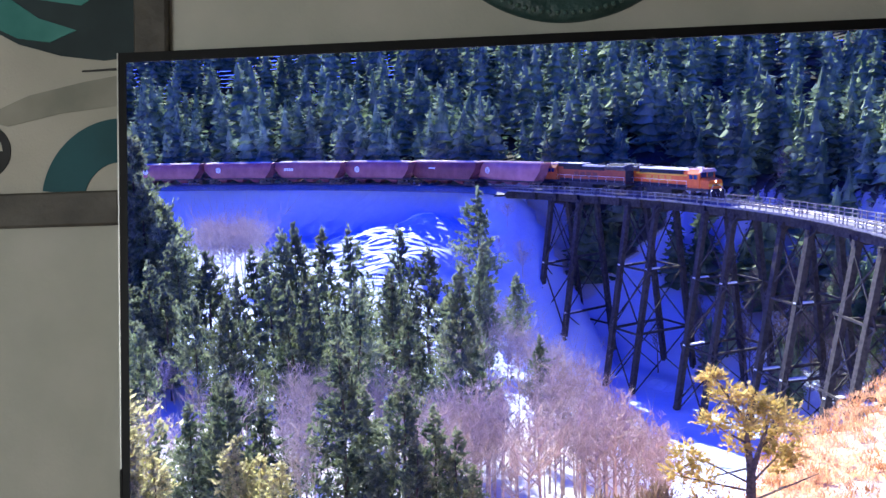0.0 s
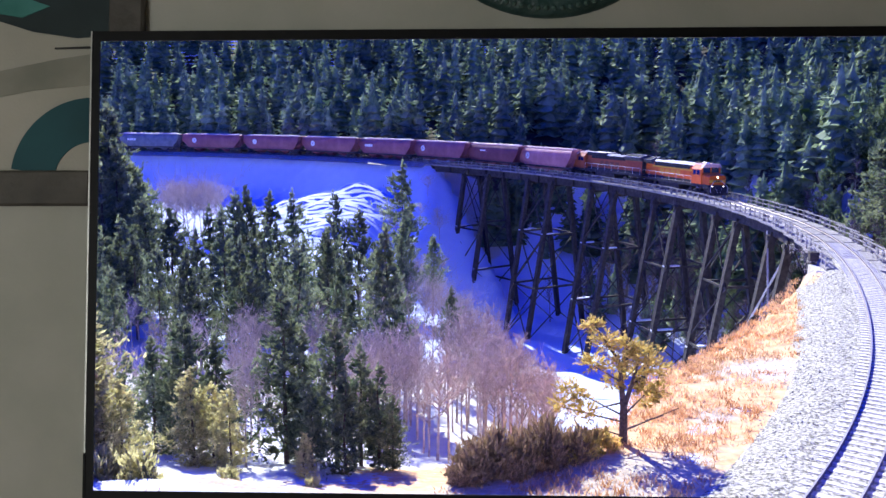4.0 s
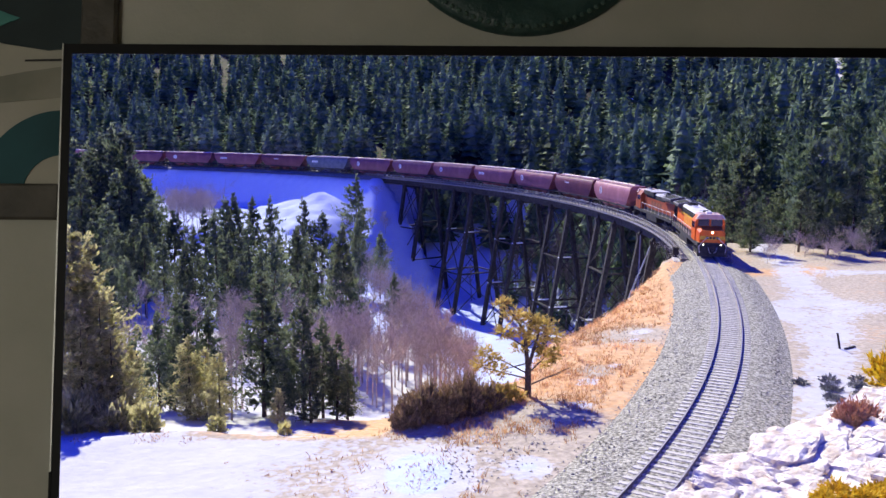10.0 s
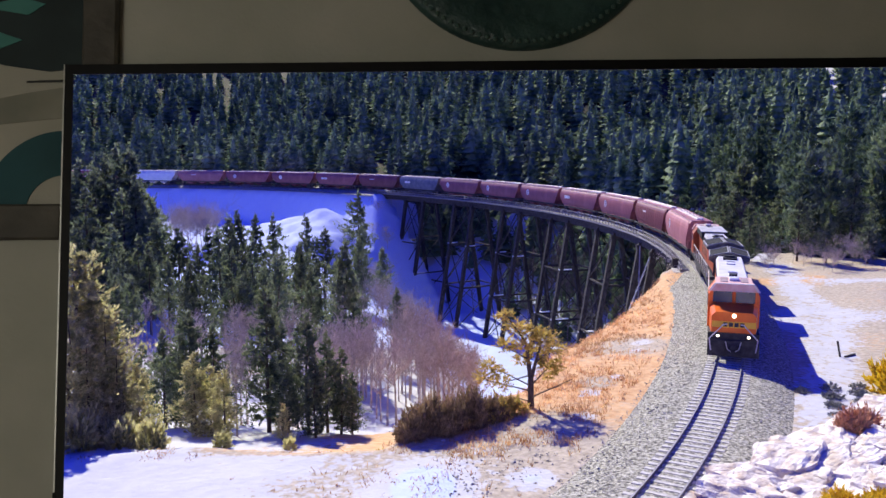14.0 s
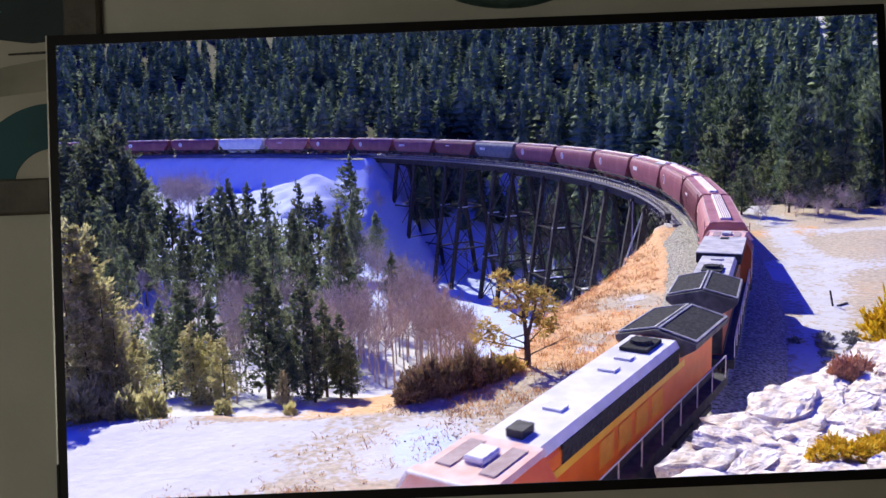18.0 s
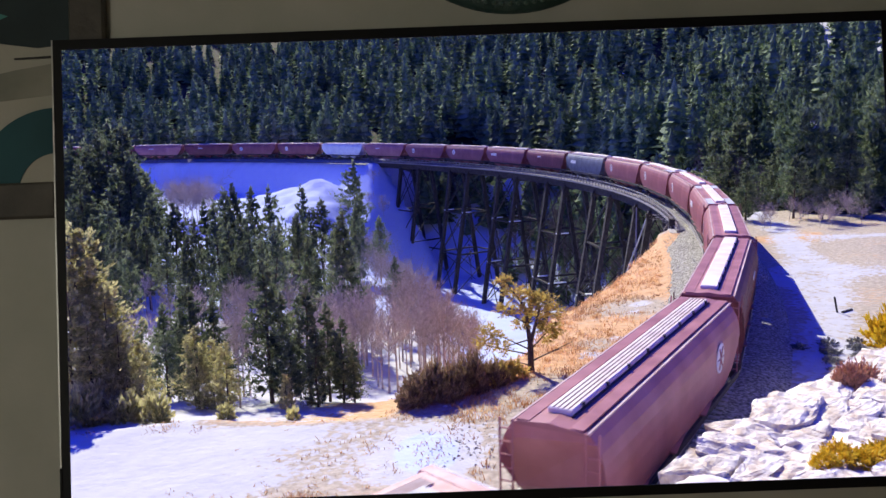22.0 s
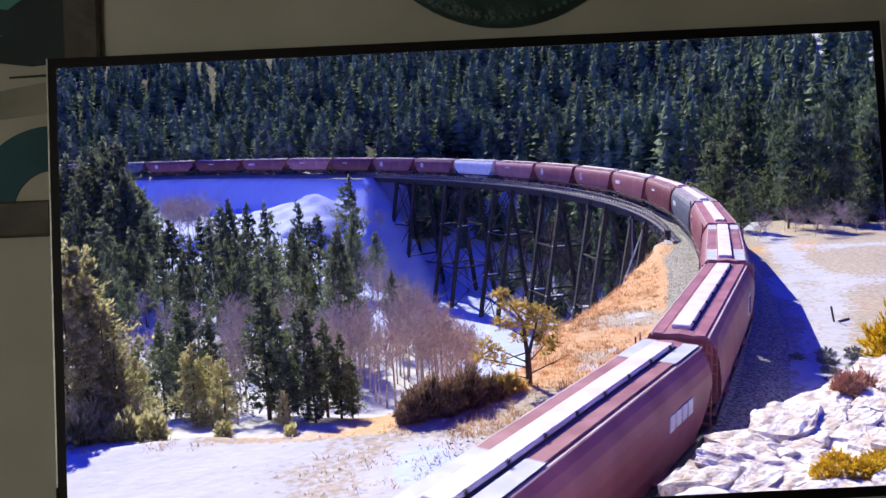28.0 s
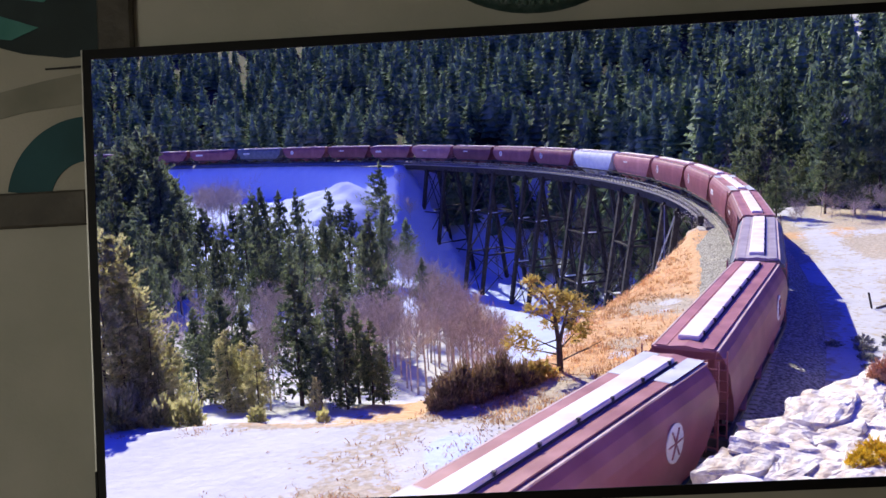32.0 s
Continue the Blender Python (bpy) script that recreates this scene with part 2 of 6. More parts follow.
# ---- ground: one sheet, in bands from near to far ----
def cover_at(x, y, s, d):
    """Shares of snow and of dry grass on the ground."""
    snow = np.full(x.shape, 0.62)
    grass = np.full(x.shape, 0.25)
    near = (d > 0) & (s < 67)
    ridge = np.clip(0.575 - 0.021 * (x + 7), 0.1, 0.70) - 0.10 * step(36.6, 38.4, y) * step(-10, -5, x) - 0.10 * step(31.0, 28.0, y)
    snow = np.where(near, np.clip(ridge * (1 - step(16, 24, s)), 0.14, 0.74), snow)
    grass = np.where(near, 0.66 + 0.2 * step(50, 64, s) - 0.25 * (1 - step(36.5, 42, y)), grass)
    for bx, by, br in ((2.6, 33.5, 2.0), (0.7, 32.0, 1.8), (4.4, 36.0, 1.4), (5.4, 39.2, 1.9), (13.6, 57.0, 2.2), (9.2, 47.5, 0.9)):   # bare grey ground
        grass = np.where(near, grass - 0.75 * np.exp(-(((x - bx) ** 2 + ((y - by) * 0.8) ** 2) / br ** 2)), grass)
    for bx, by, br, k in ((3.8, 32.9, 1.0, 0.5), (8.4, 45.3, 1.0, 0.52), (7.5, 41.1, 0.8, 0.5), (10.7, 48.5, 0.8, 0.5), (14.4, 57.8, 1.1, 0.5), (13.4, 55.4, 0.8, 0.45), (-0.8, 33.7, 1.5, 0.5), (-0.7, 31.6, 1.5, 0.55), (-7.5, 38.3, 2.0, -0.6), (-4.6, 38.4, 1.6, -0.6), (-10.4, 38.5, 1.6, -0.4)):
        snow = snow + np.where(near, k * np.exp(-(((x - bx) ** 2 + ((y - by) * (0.8 if k > 0 else 2.2)) ** 2) / br ** 2)), 0)
    snow = np.where(near & (d > 21) & (y > 50), 0.72, snow)
    # snow shares above 0.74 also bring in the blue shade tint
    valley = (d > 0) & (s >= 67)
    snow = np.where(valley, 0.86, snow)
    end = (d > 0) & (s >= 66) & (s < 80) & (d < 12)
    snow, grass = np.where(end, 0.12, snow), np.where(end, 0.45, grass)
    right = (d < 0) & (s < 84)
    strip = 1.5 * np.exp(-((-d - 5.6 - 0.05 * (s - 20)) / 2.6) ** 2) * np.clip((s - 8) / 8, 0, 1) + 1.1 * np.exp(-((y - 61 - 0.1 * x) / 4.5) ** 2) + 1.3 * np.exp(-((y - 83 + 0.08 * x) / 2.6) ** 2) * (x > 37)
    snow = np.where(right, np.clip(0.22 + 0.25 * strip, 0, 0.56), snow)
    snow = np.where((d < 0) & (y < 34), 0.5, snow)
    grass = np.where(right, 0.36 + 0.30 * np.exp(-((y - 82) / 2.5) ** 2) * (x < 39), grass)
    far = (d < -14) & (s >= 84)
    snow = np.where(far, 0.22, snow)
    high = y > 300
    snow = np.where(high, 0.2, snow)
    snow = np.where((d < -40) & ((np.abs(x / np.maximum(y, 1) - 0.455) < 0.035) | (np.abs(x / np.maximum(y, 1) - 0.525) < 0.04) | (np.abs(x / np.maximum(y, 1) + 0.12) < 0.09) & (y > 470)), 0.66, snow)
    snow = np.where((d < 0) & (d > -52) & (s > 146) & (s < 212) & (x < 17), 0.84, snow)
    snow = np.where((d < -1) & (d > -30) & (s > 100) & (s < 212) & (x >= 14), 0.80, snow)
    e = -d
    rock = np.where((d < 0) & (s < 26) & (e > np.interp(s, [-10, 0, 6, 14, 20, 26], [2.4, 2.5, 3.2, 6, 12, 30])), 0.9, 0.0)
    snow = np.where(rock > 0, 0.24, snow)
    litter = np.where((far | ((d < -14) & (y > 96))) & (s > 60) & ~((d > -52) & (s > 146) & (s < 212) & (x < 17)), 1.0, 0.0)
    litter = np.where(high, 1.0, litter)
    return snow, grass, rock, litter


def ground_material():
    m = bpy.data.materials.new("hillside")
    m.use_nodes = True
    nt, n = m.node_tree, m.node_tree.nodes
    bs = n["Principled BSDF"]
    bs.inputs["Roughness"].default_value = 0.9
    bs.inputs["Specular IOR Level"].default_value = 0.08
    co = n.new("ShaderNodeTexCoord")
    at = n.new("ShaderNodeAttribute")
    at.attribute_name = "cover"
    sep = n.new("ShaderNodeSeparateColor")
    nt.links.new(at.outputs["Color"], sep.inputs[0])

    def noise_at(scale, detail=6):
        t = n.new("ShaderNodeTexNoise")
        t.inputs["Scale"].default_value, t.inputs["Detail"].default_value = scale, detail
        nt.links.new(co.outputs["Object"], t.inputs["Vector"])
        return t.outputs["Fac"]

    def mixed(fac, a, b):
        k = n.new("ShaderNodeMix")
        k.data_type = "RGBA"
        nt.links.new(fac, k.inputs["Factor"])
        for socket, v in ((k.inputs["A"], a), (k.inputs["B"], b)):
            if isinstance(v, tuple):
                socket.default_value = (*v, 1)
            else:
                nt.links.new(v, socket)
        return k.outputs["Result"]

    def edge(share, fac, soft):
        a = n.new("ShaderNodeMath")
        a.operation = "ADD"
        nt.links.new(share, a.inputs[0])
        nt.links.new(fac, a.inputs[1])
        r = n.new("ShaderNodeMapRange")
        r.inputs["From Min"].default_value, r.inputs["From Max"].default_value = 1.0 - soft, 1.0 + soft
        nt.links.new(a.outputs[0], r.inputs["Value"])
        return r.outputs[0]

    soil = mixed(noise_at(3.4, 9), (0.20, 0.165, 0.13), (0.72, 0.62, 0.50))
    straw = mixed(noise_at(2.1, 9), (0.40, 0.17, 0.06), (0.84, 0.60, 0.36))
    snow = mixed(noise_at(0.9), (0.46, 0.455, 0.50), (0.64, 0.635, 0.68))
    big = n.new("ShaderNodeMath")
    big.operation = "MULTIPLY_ADD"
    nt.links.new(noise_at(0.22, 8), big.inputs[0])
    big.inputs[1].default_value = 0.45
    small = n.new("ShaderNodeMath")
    small.operation = "MULTIPLY"
    nt.links.new(noise_at(2.6, 8), small.inputs[0])
    small.inputs[1].default_value = 0.55
    nt.links.new(small.outputs[0], big.inputs[2])
    c = mixed(edge(sep.outputs["Green"], big.outputs[0], 0.12), soil, straw)
    stone = mixed(noise_at(1.3, 8), (0.58, 0.50, 0.48), (0.88, 0.83, 0.82))
    c = mixed(sep.outputs["Blue"], c, stone)
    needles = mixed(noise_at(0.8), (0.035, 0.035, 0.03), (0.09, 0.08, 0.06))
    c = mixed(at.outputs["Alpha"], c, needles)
    shade_tint = n.new("ShaderNodeMapRange")   # valley snow: blue of its shade put into the colour, plain snow elsewhere
    shade_tint.inputs["From Min"].default_value, shade_tint.inputs["From Max"].default_value = 0.74, 0.84
    nt.links.new(sep.outputs["Red"], shade_tint.inputs["Value"])
    snow = mixed(shade_tint.outputs[0], snow, mixed(noise_at(0.5), (0.46, 0.54, 0.88), (0.58, 0.65, 0.94)))
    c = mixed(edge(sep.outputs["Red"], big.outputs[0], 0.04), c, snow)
    nt.links.new(c, bs.inputs["Base Color"])
    bu = n.new("ShaderNodeBump")
    bu.inputs["Strength"].default_value, bu.inputs["Distance"].default_value = 0.3, 0.25
    nt.links.new(noise_at(2.2, 8), bu.inputs["Height"])
    nt.links.new(bu.outputs[0], bs.inputs["Normal"])
    return m


GROUND_MAT = ground_material()
ground = tagged(new("ground"), "snowy valley hillside with dry orange grass and bare soil", "ground", kind="structure")


def ground_band(d0, d1, rows, cols, name):
    ahead = Vector((V_AHEAD.x, V_AHEAD.y)).normalized()
    across = Vector((ahead.y, -ahead.x))
    dd = np.linspace(d0, d1, rows)
    flap = 0.35 * (d1 - d0)   # each band runs on a little below the next one
    if d0 > 0:
        dd, rows = np.append(dd, [d1, d1 + flap]), rows + 2
    uu = np.linspace(-1, 1, cols)
    dist, u = np.meshgrid(dd, uu, indexing="ij")
    half = np.maximum(np.abs(dist), 8) * 0.72 + 45
    x = ahead.x * dist + across.x * u * half
    y = ahead.y * dist + across.y * u * half
    s, d = to_track(x, y)
    z = ground_z(x, y)
    if d0 > 0:
        z[-2] -= 0.01
        z[-1] -= 0.25 * flap + 0.05
    idx = np.arange(rows * cols).reshape(rows, cols)
    faces = np.stack([idx[:-1, :-1], idx[:-1, 1:], idx[1:, 1:], idx[1:, :-1]], -1)
    faces = (np.delete(faces, rows - 3, 0) if d0 > 0 else faces).reshape(-1, 4)
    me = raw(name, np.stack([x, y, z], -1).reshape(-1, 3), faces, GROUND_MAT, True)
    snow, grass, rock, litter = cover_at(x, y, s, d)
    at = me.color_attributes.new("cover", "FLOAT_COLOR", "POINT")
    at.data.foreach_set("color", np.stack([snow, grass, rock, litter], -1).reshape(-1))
    ob = part("ground_band", me, None, ground)
    p, q = ahead * d0, ahead * d1
    level = -1.0 if d0 < 60 else -8.0
    return ob, Vector((*p, level)), Vector((*q, level))


ground_band(-60, 12, 60, 120, "ground_band")
edge_at = 12.0
while edge_at < 1300:
    nxt = edge_at * (1.02 if edge_at < 165 else 1.009 if edge_at < 270 else 1.013 if edge_at < 760 else 1.05)
    ob, p, q = ground_band(edge_at, nxt + 0.02, 3, 260, "ground_band")
    drawn(ob, p, q)
    edge_at = nxt

# ---- ballast, sleepers, rails ----
BALLAST = mat("ballast", (0.10, 0.095, 0.08), (0.60, 0.57, 0.48), 6.5, 0.9, bump=1.0, bscale=9, detail=9, spec=0.15)
RAILSTEEL = mat("rail_steel", (0.10, 0.08, 0.08), (0.20, 0.17, 0.17), 6.0, 0.45, 0.6)
RAILTOP = mat("rail_top", (0.30, 0.28, 0.27), (0.42, 0.40, 0.39), 4.0, 0.5, 0.4)
SLEEPER = mat("sleeper_concrete", (0.42, 0.39, 0.37), (0.60, 0.57, 0.54), 5.0, 0.9, bump=0.3, spread=0.15)
railway = tagged(new("railway_track"), "curved single railway track on grey stone ballast", "railway", kind="structure")


def sweep(s0, s1, ring, n, closed=False, narrow=None):
    """A strip with the outline ring (side, z) along the track; narrow(s) draws its sides in."""
    v, f, m = [], [], len(ring)
    for i in range(n + 1):
        s = s0 + (s1 - s0) * i / n
        k = narrow(s) if narrow else 1.0
        v += [track(s, a * k, z) for a, z in ring]
    for i in range(n):
        for j in range(m if closed else m - 1):
            k = (j + 1) % m
            f.append((i * m + j, i * m + k, (i + 1) * m + k, (i + 1) * m + j))
    if closed:
        f += [tuple(range(m))[::-1], tuple(n * m + j for j in range(m))]
    return v, f


RAIL_RING = [(-0.07, -0.17), (0.07, -0.17), (0.018, -0.13), (0.018, -0.05), (0.037, -0.04), (0.037, 0.0), (-0.037, 0.0), (-0.037, -0.04), (-0.018, -0.05), (-0.018, -0.13)]
s = -60.0
while s < 420:
    length = 3.0 if s < 70 else 6.0
    mid = track(s + length / 2)
    for side in (-0.755, 0.755):
        v, f = sweep(s, s + length, [(side + a, z) for a, z in RAIL_RING], 3, True)
        me = raw("rail", v, f, RAILSTEEL)
        me.materials.append(RAILTOP)
        for i in range(3):
            me.polygons[i * 10 + 5].material_index = 1
        drawn(part("rail", me, None, railway), track(s), track(s + length))
    if not (BRIDGE_A < s < BRIDGE_B - 4):
        ring = [(4.9, -1.05), (3.4, -0.46), (2.2, -0.24), (1.3, -0.185), (0, -0.175), (-1.3, -0.185), (-2.2, -0.24), (-3.0, -0.42), (-4.2, -0.85)]
        v, f = sweep(s, s + length + 0.02, ring, 3, False, lambda m: min(1.0, max(0.56, abs(m - BRIDGE_A) / 22 + 0.5)) if m < BRIDGE_B else 1.0)
        drawn(part("ballast_bed", raw("ballast_bed", v, f, BALLAST, True), None, railway), track(s), track(s + length))
    s += length

bm = bmesh.new()
box(bm, -1.3, 1.3, -0.13, 0.13, -0.24, -0.15)
bevel(bm, 0.02)
SLEEPER_MESH = to_mesh("sleeper", bm, SLEEPER)
for i in range(190):
    s = -30 + i * 0.58
    ob = shared("sleeper", SLEEPER_MESH, railway, Matrix.Translation(track(s)) @ Matrix.Rotation(heading(s) + math.pi / 2, 4, "Z"))
    k = math.floor((s + 60) / 3) * 3 - 60
    drawn(ob, track(k), track(k + 3))


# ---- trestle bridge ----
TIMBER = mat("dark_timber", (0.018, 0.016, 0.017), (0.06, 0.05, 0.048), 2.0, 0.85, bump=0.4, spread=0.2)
# paler copy of the timber, sunlight put into its colour
PALE = mat("sunlit_timber", (0.28, 0.27, 0.28), (0.50, 0.49, 0.50), 1.2, 0.8)
bridge = tagged(new("trestle_bridge"), "long curved dark timber trestle bridge over a snowy ravine", "bridge")


def bent(s):
    """One cross frame of the trestle: battered legs, sills and crossed braces."""
    base = track(s)
    h = heading(s)
    low = min(gz(base.x, base.y), gz(*track(s, 6).xy), gz(*track(s, -5).xy)) - 0.5
    frame_ob = new("bent")
    frame_ob.parent = bridge
    deep = max(2.0, -1.5 - low)
    lean = 0.16

    def at(side, z):
        return track(s, side, z)

    tops = (1.9, -1.9)
    leans = (lean, -lean)
    for a, k in zip(tops, leans):
        bm = bmesh.new()
        beam(bm, at(a, -1.5), at(a + k * deep, -1.5 - deep), 0.78)
        part("post", bm, TIMBER, frame_ob)
    bm = bmesh.new()
    beam(bm, at(2.6, -2.15), at(-2.6, -2.15), 0.55)
    part("cap", bm, TIMBER, frame_ob)
    n = max(1, round(deep / 10.5))
    for i in range(1, n + 1):
        z = -1.5 - deep * i / n
        z0 = -1.5 - deep * (i - 1) / n
        w, w0 = 2.0 + lean * deep * i / n, 2.0 + lean * deep * (i - 1) / n
        bm = bmesh.new()
        beam(bm, at(w + 0.3, z), at(-w - 0.3, z), 0.34)
        girt = part("girt", bm, TIMBER, frame_ob)
        if (i * 7 + round(s) * 3) % 5 < 3 and i < n:
            bm = bmesh.new()
            beam(bm, at(w + 0.3, z + 0.25), at(-w * (0.1 if round(s) % 2 else -0.35), z + 0.25), 0.5, 0.2)
            part("snow_cap", bm, mat("beam_snow", (0.82, 0.82, 0.86), (0.9, 0.9, 0.92), 3.0, 0.8), girt, "strip of snow on the beam")
        for q in (1, -1):
            bm = bmesh.new()
            beam(bm, at(q * w0, z0), at(-q * w, z), 0.15)
            part("cross_brace", bm, TIMBER, frame_ob)
    drawn(frame_ob, base + Vector((0, 0, -10)))
    return deep


BENTS = []   # towers of two frames each, with wide spans between them
mark = BRIDGE_A + 3.0
while mark < BRIDGE_B - 4:
    BENTS += [mark, mark + 8.0]
    mark += 22.0
DEEP = [bent(s) for s in BENTS]
for i, (a, b) in enumerate(zip(BENTS, BENTS[1:])):
    deep = min(DEEP[i], DEEP[i + 1])
    mid = track((a + b) / 2, 0, -10)
    n = max(1, round(deep / 10.5))
    for j in range(1, n + 1):
        z, z0 = -1.5 - deep * j / n, -1.5 - deep * (j - 1) / n
        for q in (1, -1) if i % 2 == 0 else ():
            w, w0 = q * (2.05 + 0.16 * (-1.5 - z)), q * (2.05 + 0.16 * (-1.5 - z0))
            bm = bmesh.new()
            beam(bm, track(a, w, z), track(b, w, z), 0.28)
            drawn(part("long_girt", bm, TIMBER, bridge), mid)
            if q > 0 or i < 3:
                for e in (0, 1):
                    bm = bmesh.new()
                    beam(bm, track(a if e else b, w0, z0), track(b if e else a, w, z), 0.18)
                    # valley-side braces at the near end get the painted-in sunlight
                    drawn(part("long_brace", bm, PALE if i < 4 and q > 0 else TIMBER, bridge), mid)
s = BRIDGE_A - 2
while s < BRIDGE_B + 2:
    e = s + 6.0
    mid = track(s + 3)
    v, f = sweep(s, e + 0.02, [(2.7, -0.35), (2.7, -0.62), (-2.7, -0.62), (-2.7, -0.35)], 3, True)
    drawn(part("deck", raw("deck", v, f, mat("deck_plank", (0.16, 0.15, 0.15), (0.34, 0.32, 0.32), 4.0, 0.9, bump=0.3)), None, bridge), mid)
    for side in (1.6, -1.6):
        v, f = sweep(s, e, [(side + 0.35, -0.64), (side + 0.35, -1.95), (side - 0.35, -1.95), (side - 0.35, -0.64)], 3, True)
        drawn(part("stringer", raw("stringer", v, f, TIMBER), None, bridge), mid)
    for side in (2.6, -2.6):
        for z in (0.15, 0.65):
            v, f = sweep(s, e, [(side + 0.05, z), (side + 0.05, z - 0.1), (side - 0.05, z - 0.1), (side - 0.05, z)], 3, True)
            drawn(part("handrail", raw("handrail", v, f, mat("weathered_rail", (0.17, 0.16, 0.16), (0.36, 0.34, 0.34), 3.0, 0.8)), None, bridge), mid)
        for i in range(4):
            bm = bmesh.new()
            p = track(s + 0.75 + i * 1.5, side)
            beam(bm, p + Vector((0, 0, -0.5)), p + Vector((0, 0, 0.68)), 0.13)
            drawn(part("rail_post", bm, mat("weathered_rail", (0.3, 0.29, 0.3)), bridge), mid)
    s = e


# ---- train ----
BLACK = mat("black_underframe", (0.02, 0.02, 0.022), (0.06, 0.055, 0.055), 3.0, 0.7)
WHEEL = mat("wheel_steel", (0.08, 0.06, 0.05), (0.2, 0.16, 0.14), 4.0, 0.5, 0.5)


def bogie(parent, x, axles=2, gap=1.75, r=0.46):
    b = bmesh.new()
    for y in (-1.0, 1.0):
        box(b, x - gap * (axles - 1) / 2 - 0.35, x + gap * (axles - 1) / 2 + 0.35, y - 0.12, y + 0.12, 0.38, 0.62)
        box(b, x - 0.35, x + 0.35, y - 0.14, y + 0.14, 0.3, 0.8)
    box(b, x - 0.25, x + 0.25, -1.0, 1.0, 0.45, 0.8)
    t = part("bogie", b, BLACK, parent)
    for i in range(axles):
        wx = x + (i - (axles - 1) / 2) * gap
        for y in (-0.78, 0.78):
            w = bmesh.new()
            rod(w, (wx, y - 0.07, r), (wx, y + 0.07, r), r, sides=14)
            part("wheel", w, WHEEL, t)


def hopper(label, paint, mark, roof_paint=None, emblem="wheel", ribs=False, slats=False):
    """A covered grain hopper wagon, 18 m over its couplers."""
    roof_paint = roof_paint or mat("weathered_red_roof", (0.27, 0.095, 0.10), (0.40, 0.17, 0.17), 0.8, 0.5, spread=0.2)
    car = tagged(new("hopper_wagon"), label, "freight wagon", group="wagons of the grain train")
    half = [(1.40, 1.25), (1.55, 1.9), (1.61, 2.6), (1.61, 3.1), (1.575, 3.5), (1.48, 3.85), (1.33, 4.15), (1.12, 4.41)]
    sec = [(-a, z) for a, z in half] + half[::-1]
    b = bmesh.new()
    prism(b, sec, -8.3, 8.3)
    for v in b.verts:   # ends slope in towards the bottom
        if v.co.z < 3.0:
            v.co.x *= 0.80 if v.co.z < 1.5 else 0.88 if v.co.z < 2.2 else 0.95
    body = part("body", b, paint, car)
    for i in range(17 if ribs else 0):
        x = -8.0 + i
        for y in (-1.6, 1.6):
            b = bmesh.new()
            k = 1 if y > 0 else -1
            prism(b, [(k * a, z) for a, z in ((1.45, 1.7), (1.55, 1.7), (1.605, 2.2), (1.632, 2.6), (1.632, 3.1), (1.597, 3.5), (1.50, 3.87), (1.40, 3.87))], x - 0.035, x + 0.035)
            part("rib", b, paint, body)
    b = bmesh.new()
    prism(b, [(-1.17, 4.425), (0, 4.56), (1.17, 4.425), (1.17, 4.37), (-1.17, 4.37)], -8.45, 8.45)
    part("roof", b, roof_paint, car)
    b = bmesh.new()
    box(b, -7.6, 7.6, -0.42, 0.36, 4.50, 4.70)
    bevel(b, 0.04)
    hatch = part("hatch_trough", b, mat("hatch_cover", (0.70, 0.55, 0.52), (0.88, 0.79, 0.74), 0.8, 0.6), car, "pale long roof hatch cover")
    for k in range(4 if slats else 0):
        b = bmesh.new()
        box(b, -7.55, 7.55, -0.27 + k * 0.15, -0.22 + k * 0.15, 4.695, 4.708)
        part("hatch_groove", b, mat("hatch_groove", (0.14, 0.07, 0.08)), hatch)
    for i in range(8):
        b = bmesh.new()
        box(b, -7.2 + i * 2.0, -7.10 + i * 2.0, 0.32, 0.42, 4.58, 4.715)
        part("hatch_clamp", b, BLACK, hatch)
    b = bmesh.new()
    box(b, -7.7, 7.7, 0.37, 0.42, 4.5, 4.565)
    part("hatch_gutter", b, BLACK, car)
    for y in (-0.82, 0.82):
        b = bmesh.new()
        box(b, -8.4, 8.4, y - 0.2, y + 0.2, 4.46, 4.515)
        part("running_board", b, roof_paint, car)
    if roof_paint.name.startswith("grey_patched"):
        for x0, x1 in ((4.2, 8.3), (-8.3, -5.6)):
            for y in (-1, 1):
                b = bmesh.new()
                box(b, x0, x1, min(y * 0.5, y * 1.1), max(y * 0.5, y * 1.1), 4.518, 4.53)
                part("roof_patch", b, mat("grey_primer", (0.46, 0.47, 0.53), (0.60, 0.61, 0.66), 1.1, 0.6), car, "grey primed roof patch")
    for y in (-1.15, 1.15):
        b = bmesh.new()
        box(b, -8.4, 8.4, y - 0.035, y + 0.035, 4.40, 4.455)
        part("roof_rail", b, mat("pale_edge", (0.42, 0.27, 0.27), (0.62, 0.48, 0.48), 0.7), car)
    b = bmesh.new()
    box(b, -8.7, 8.7, -0.35, 0.35, 0.95, 1.3)
    for y in (-1.5, 1.5):
        box(b, -8.7, 8.7, y - 0.06, y + 0.06, 1.05, 1.3)
    for x in (-8.6, 8.6):
        box(b, x - 0.12, x + 0.12, -1.5, 1.5, 1.0, 1.3)
    part("underframe", b, BLACK, car)
    for i in (-1, 0, 1):
        b = bmesh.new()
        r = bmesh.ops.create_cone(b, cap_ends=True, segments=4, radius1=0.7, radius2=2.4, depth=1.1)
        bmesh.ops.transform(b, matrix=Matrix.Translation((i * 4.0, 0, 0.85)) @ pose(0, 0, 0, 0, 0, 45) @ Matrix.Diagonal((1, 0.8, 1, 1)), verts=r["verts"])
        part("hopper_bay", b, paint, car)
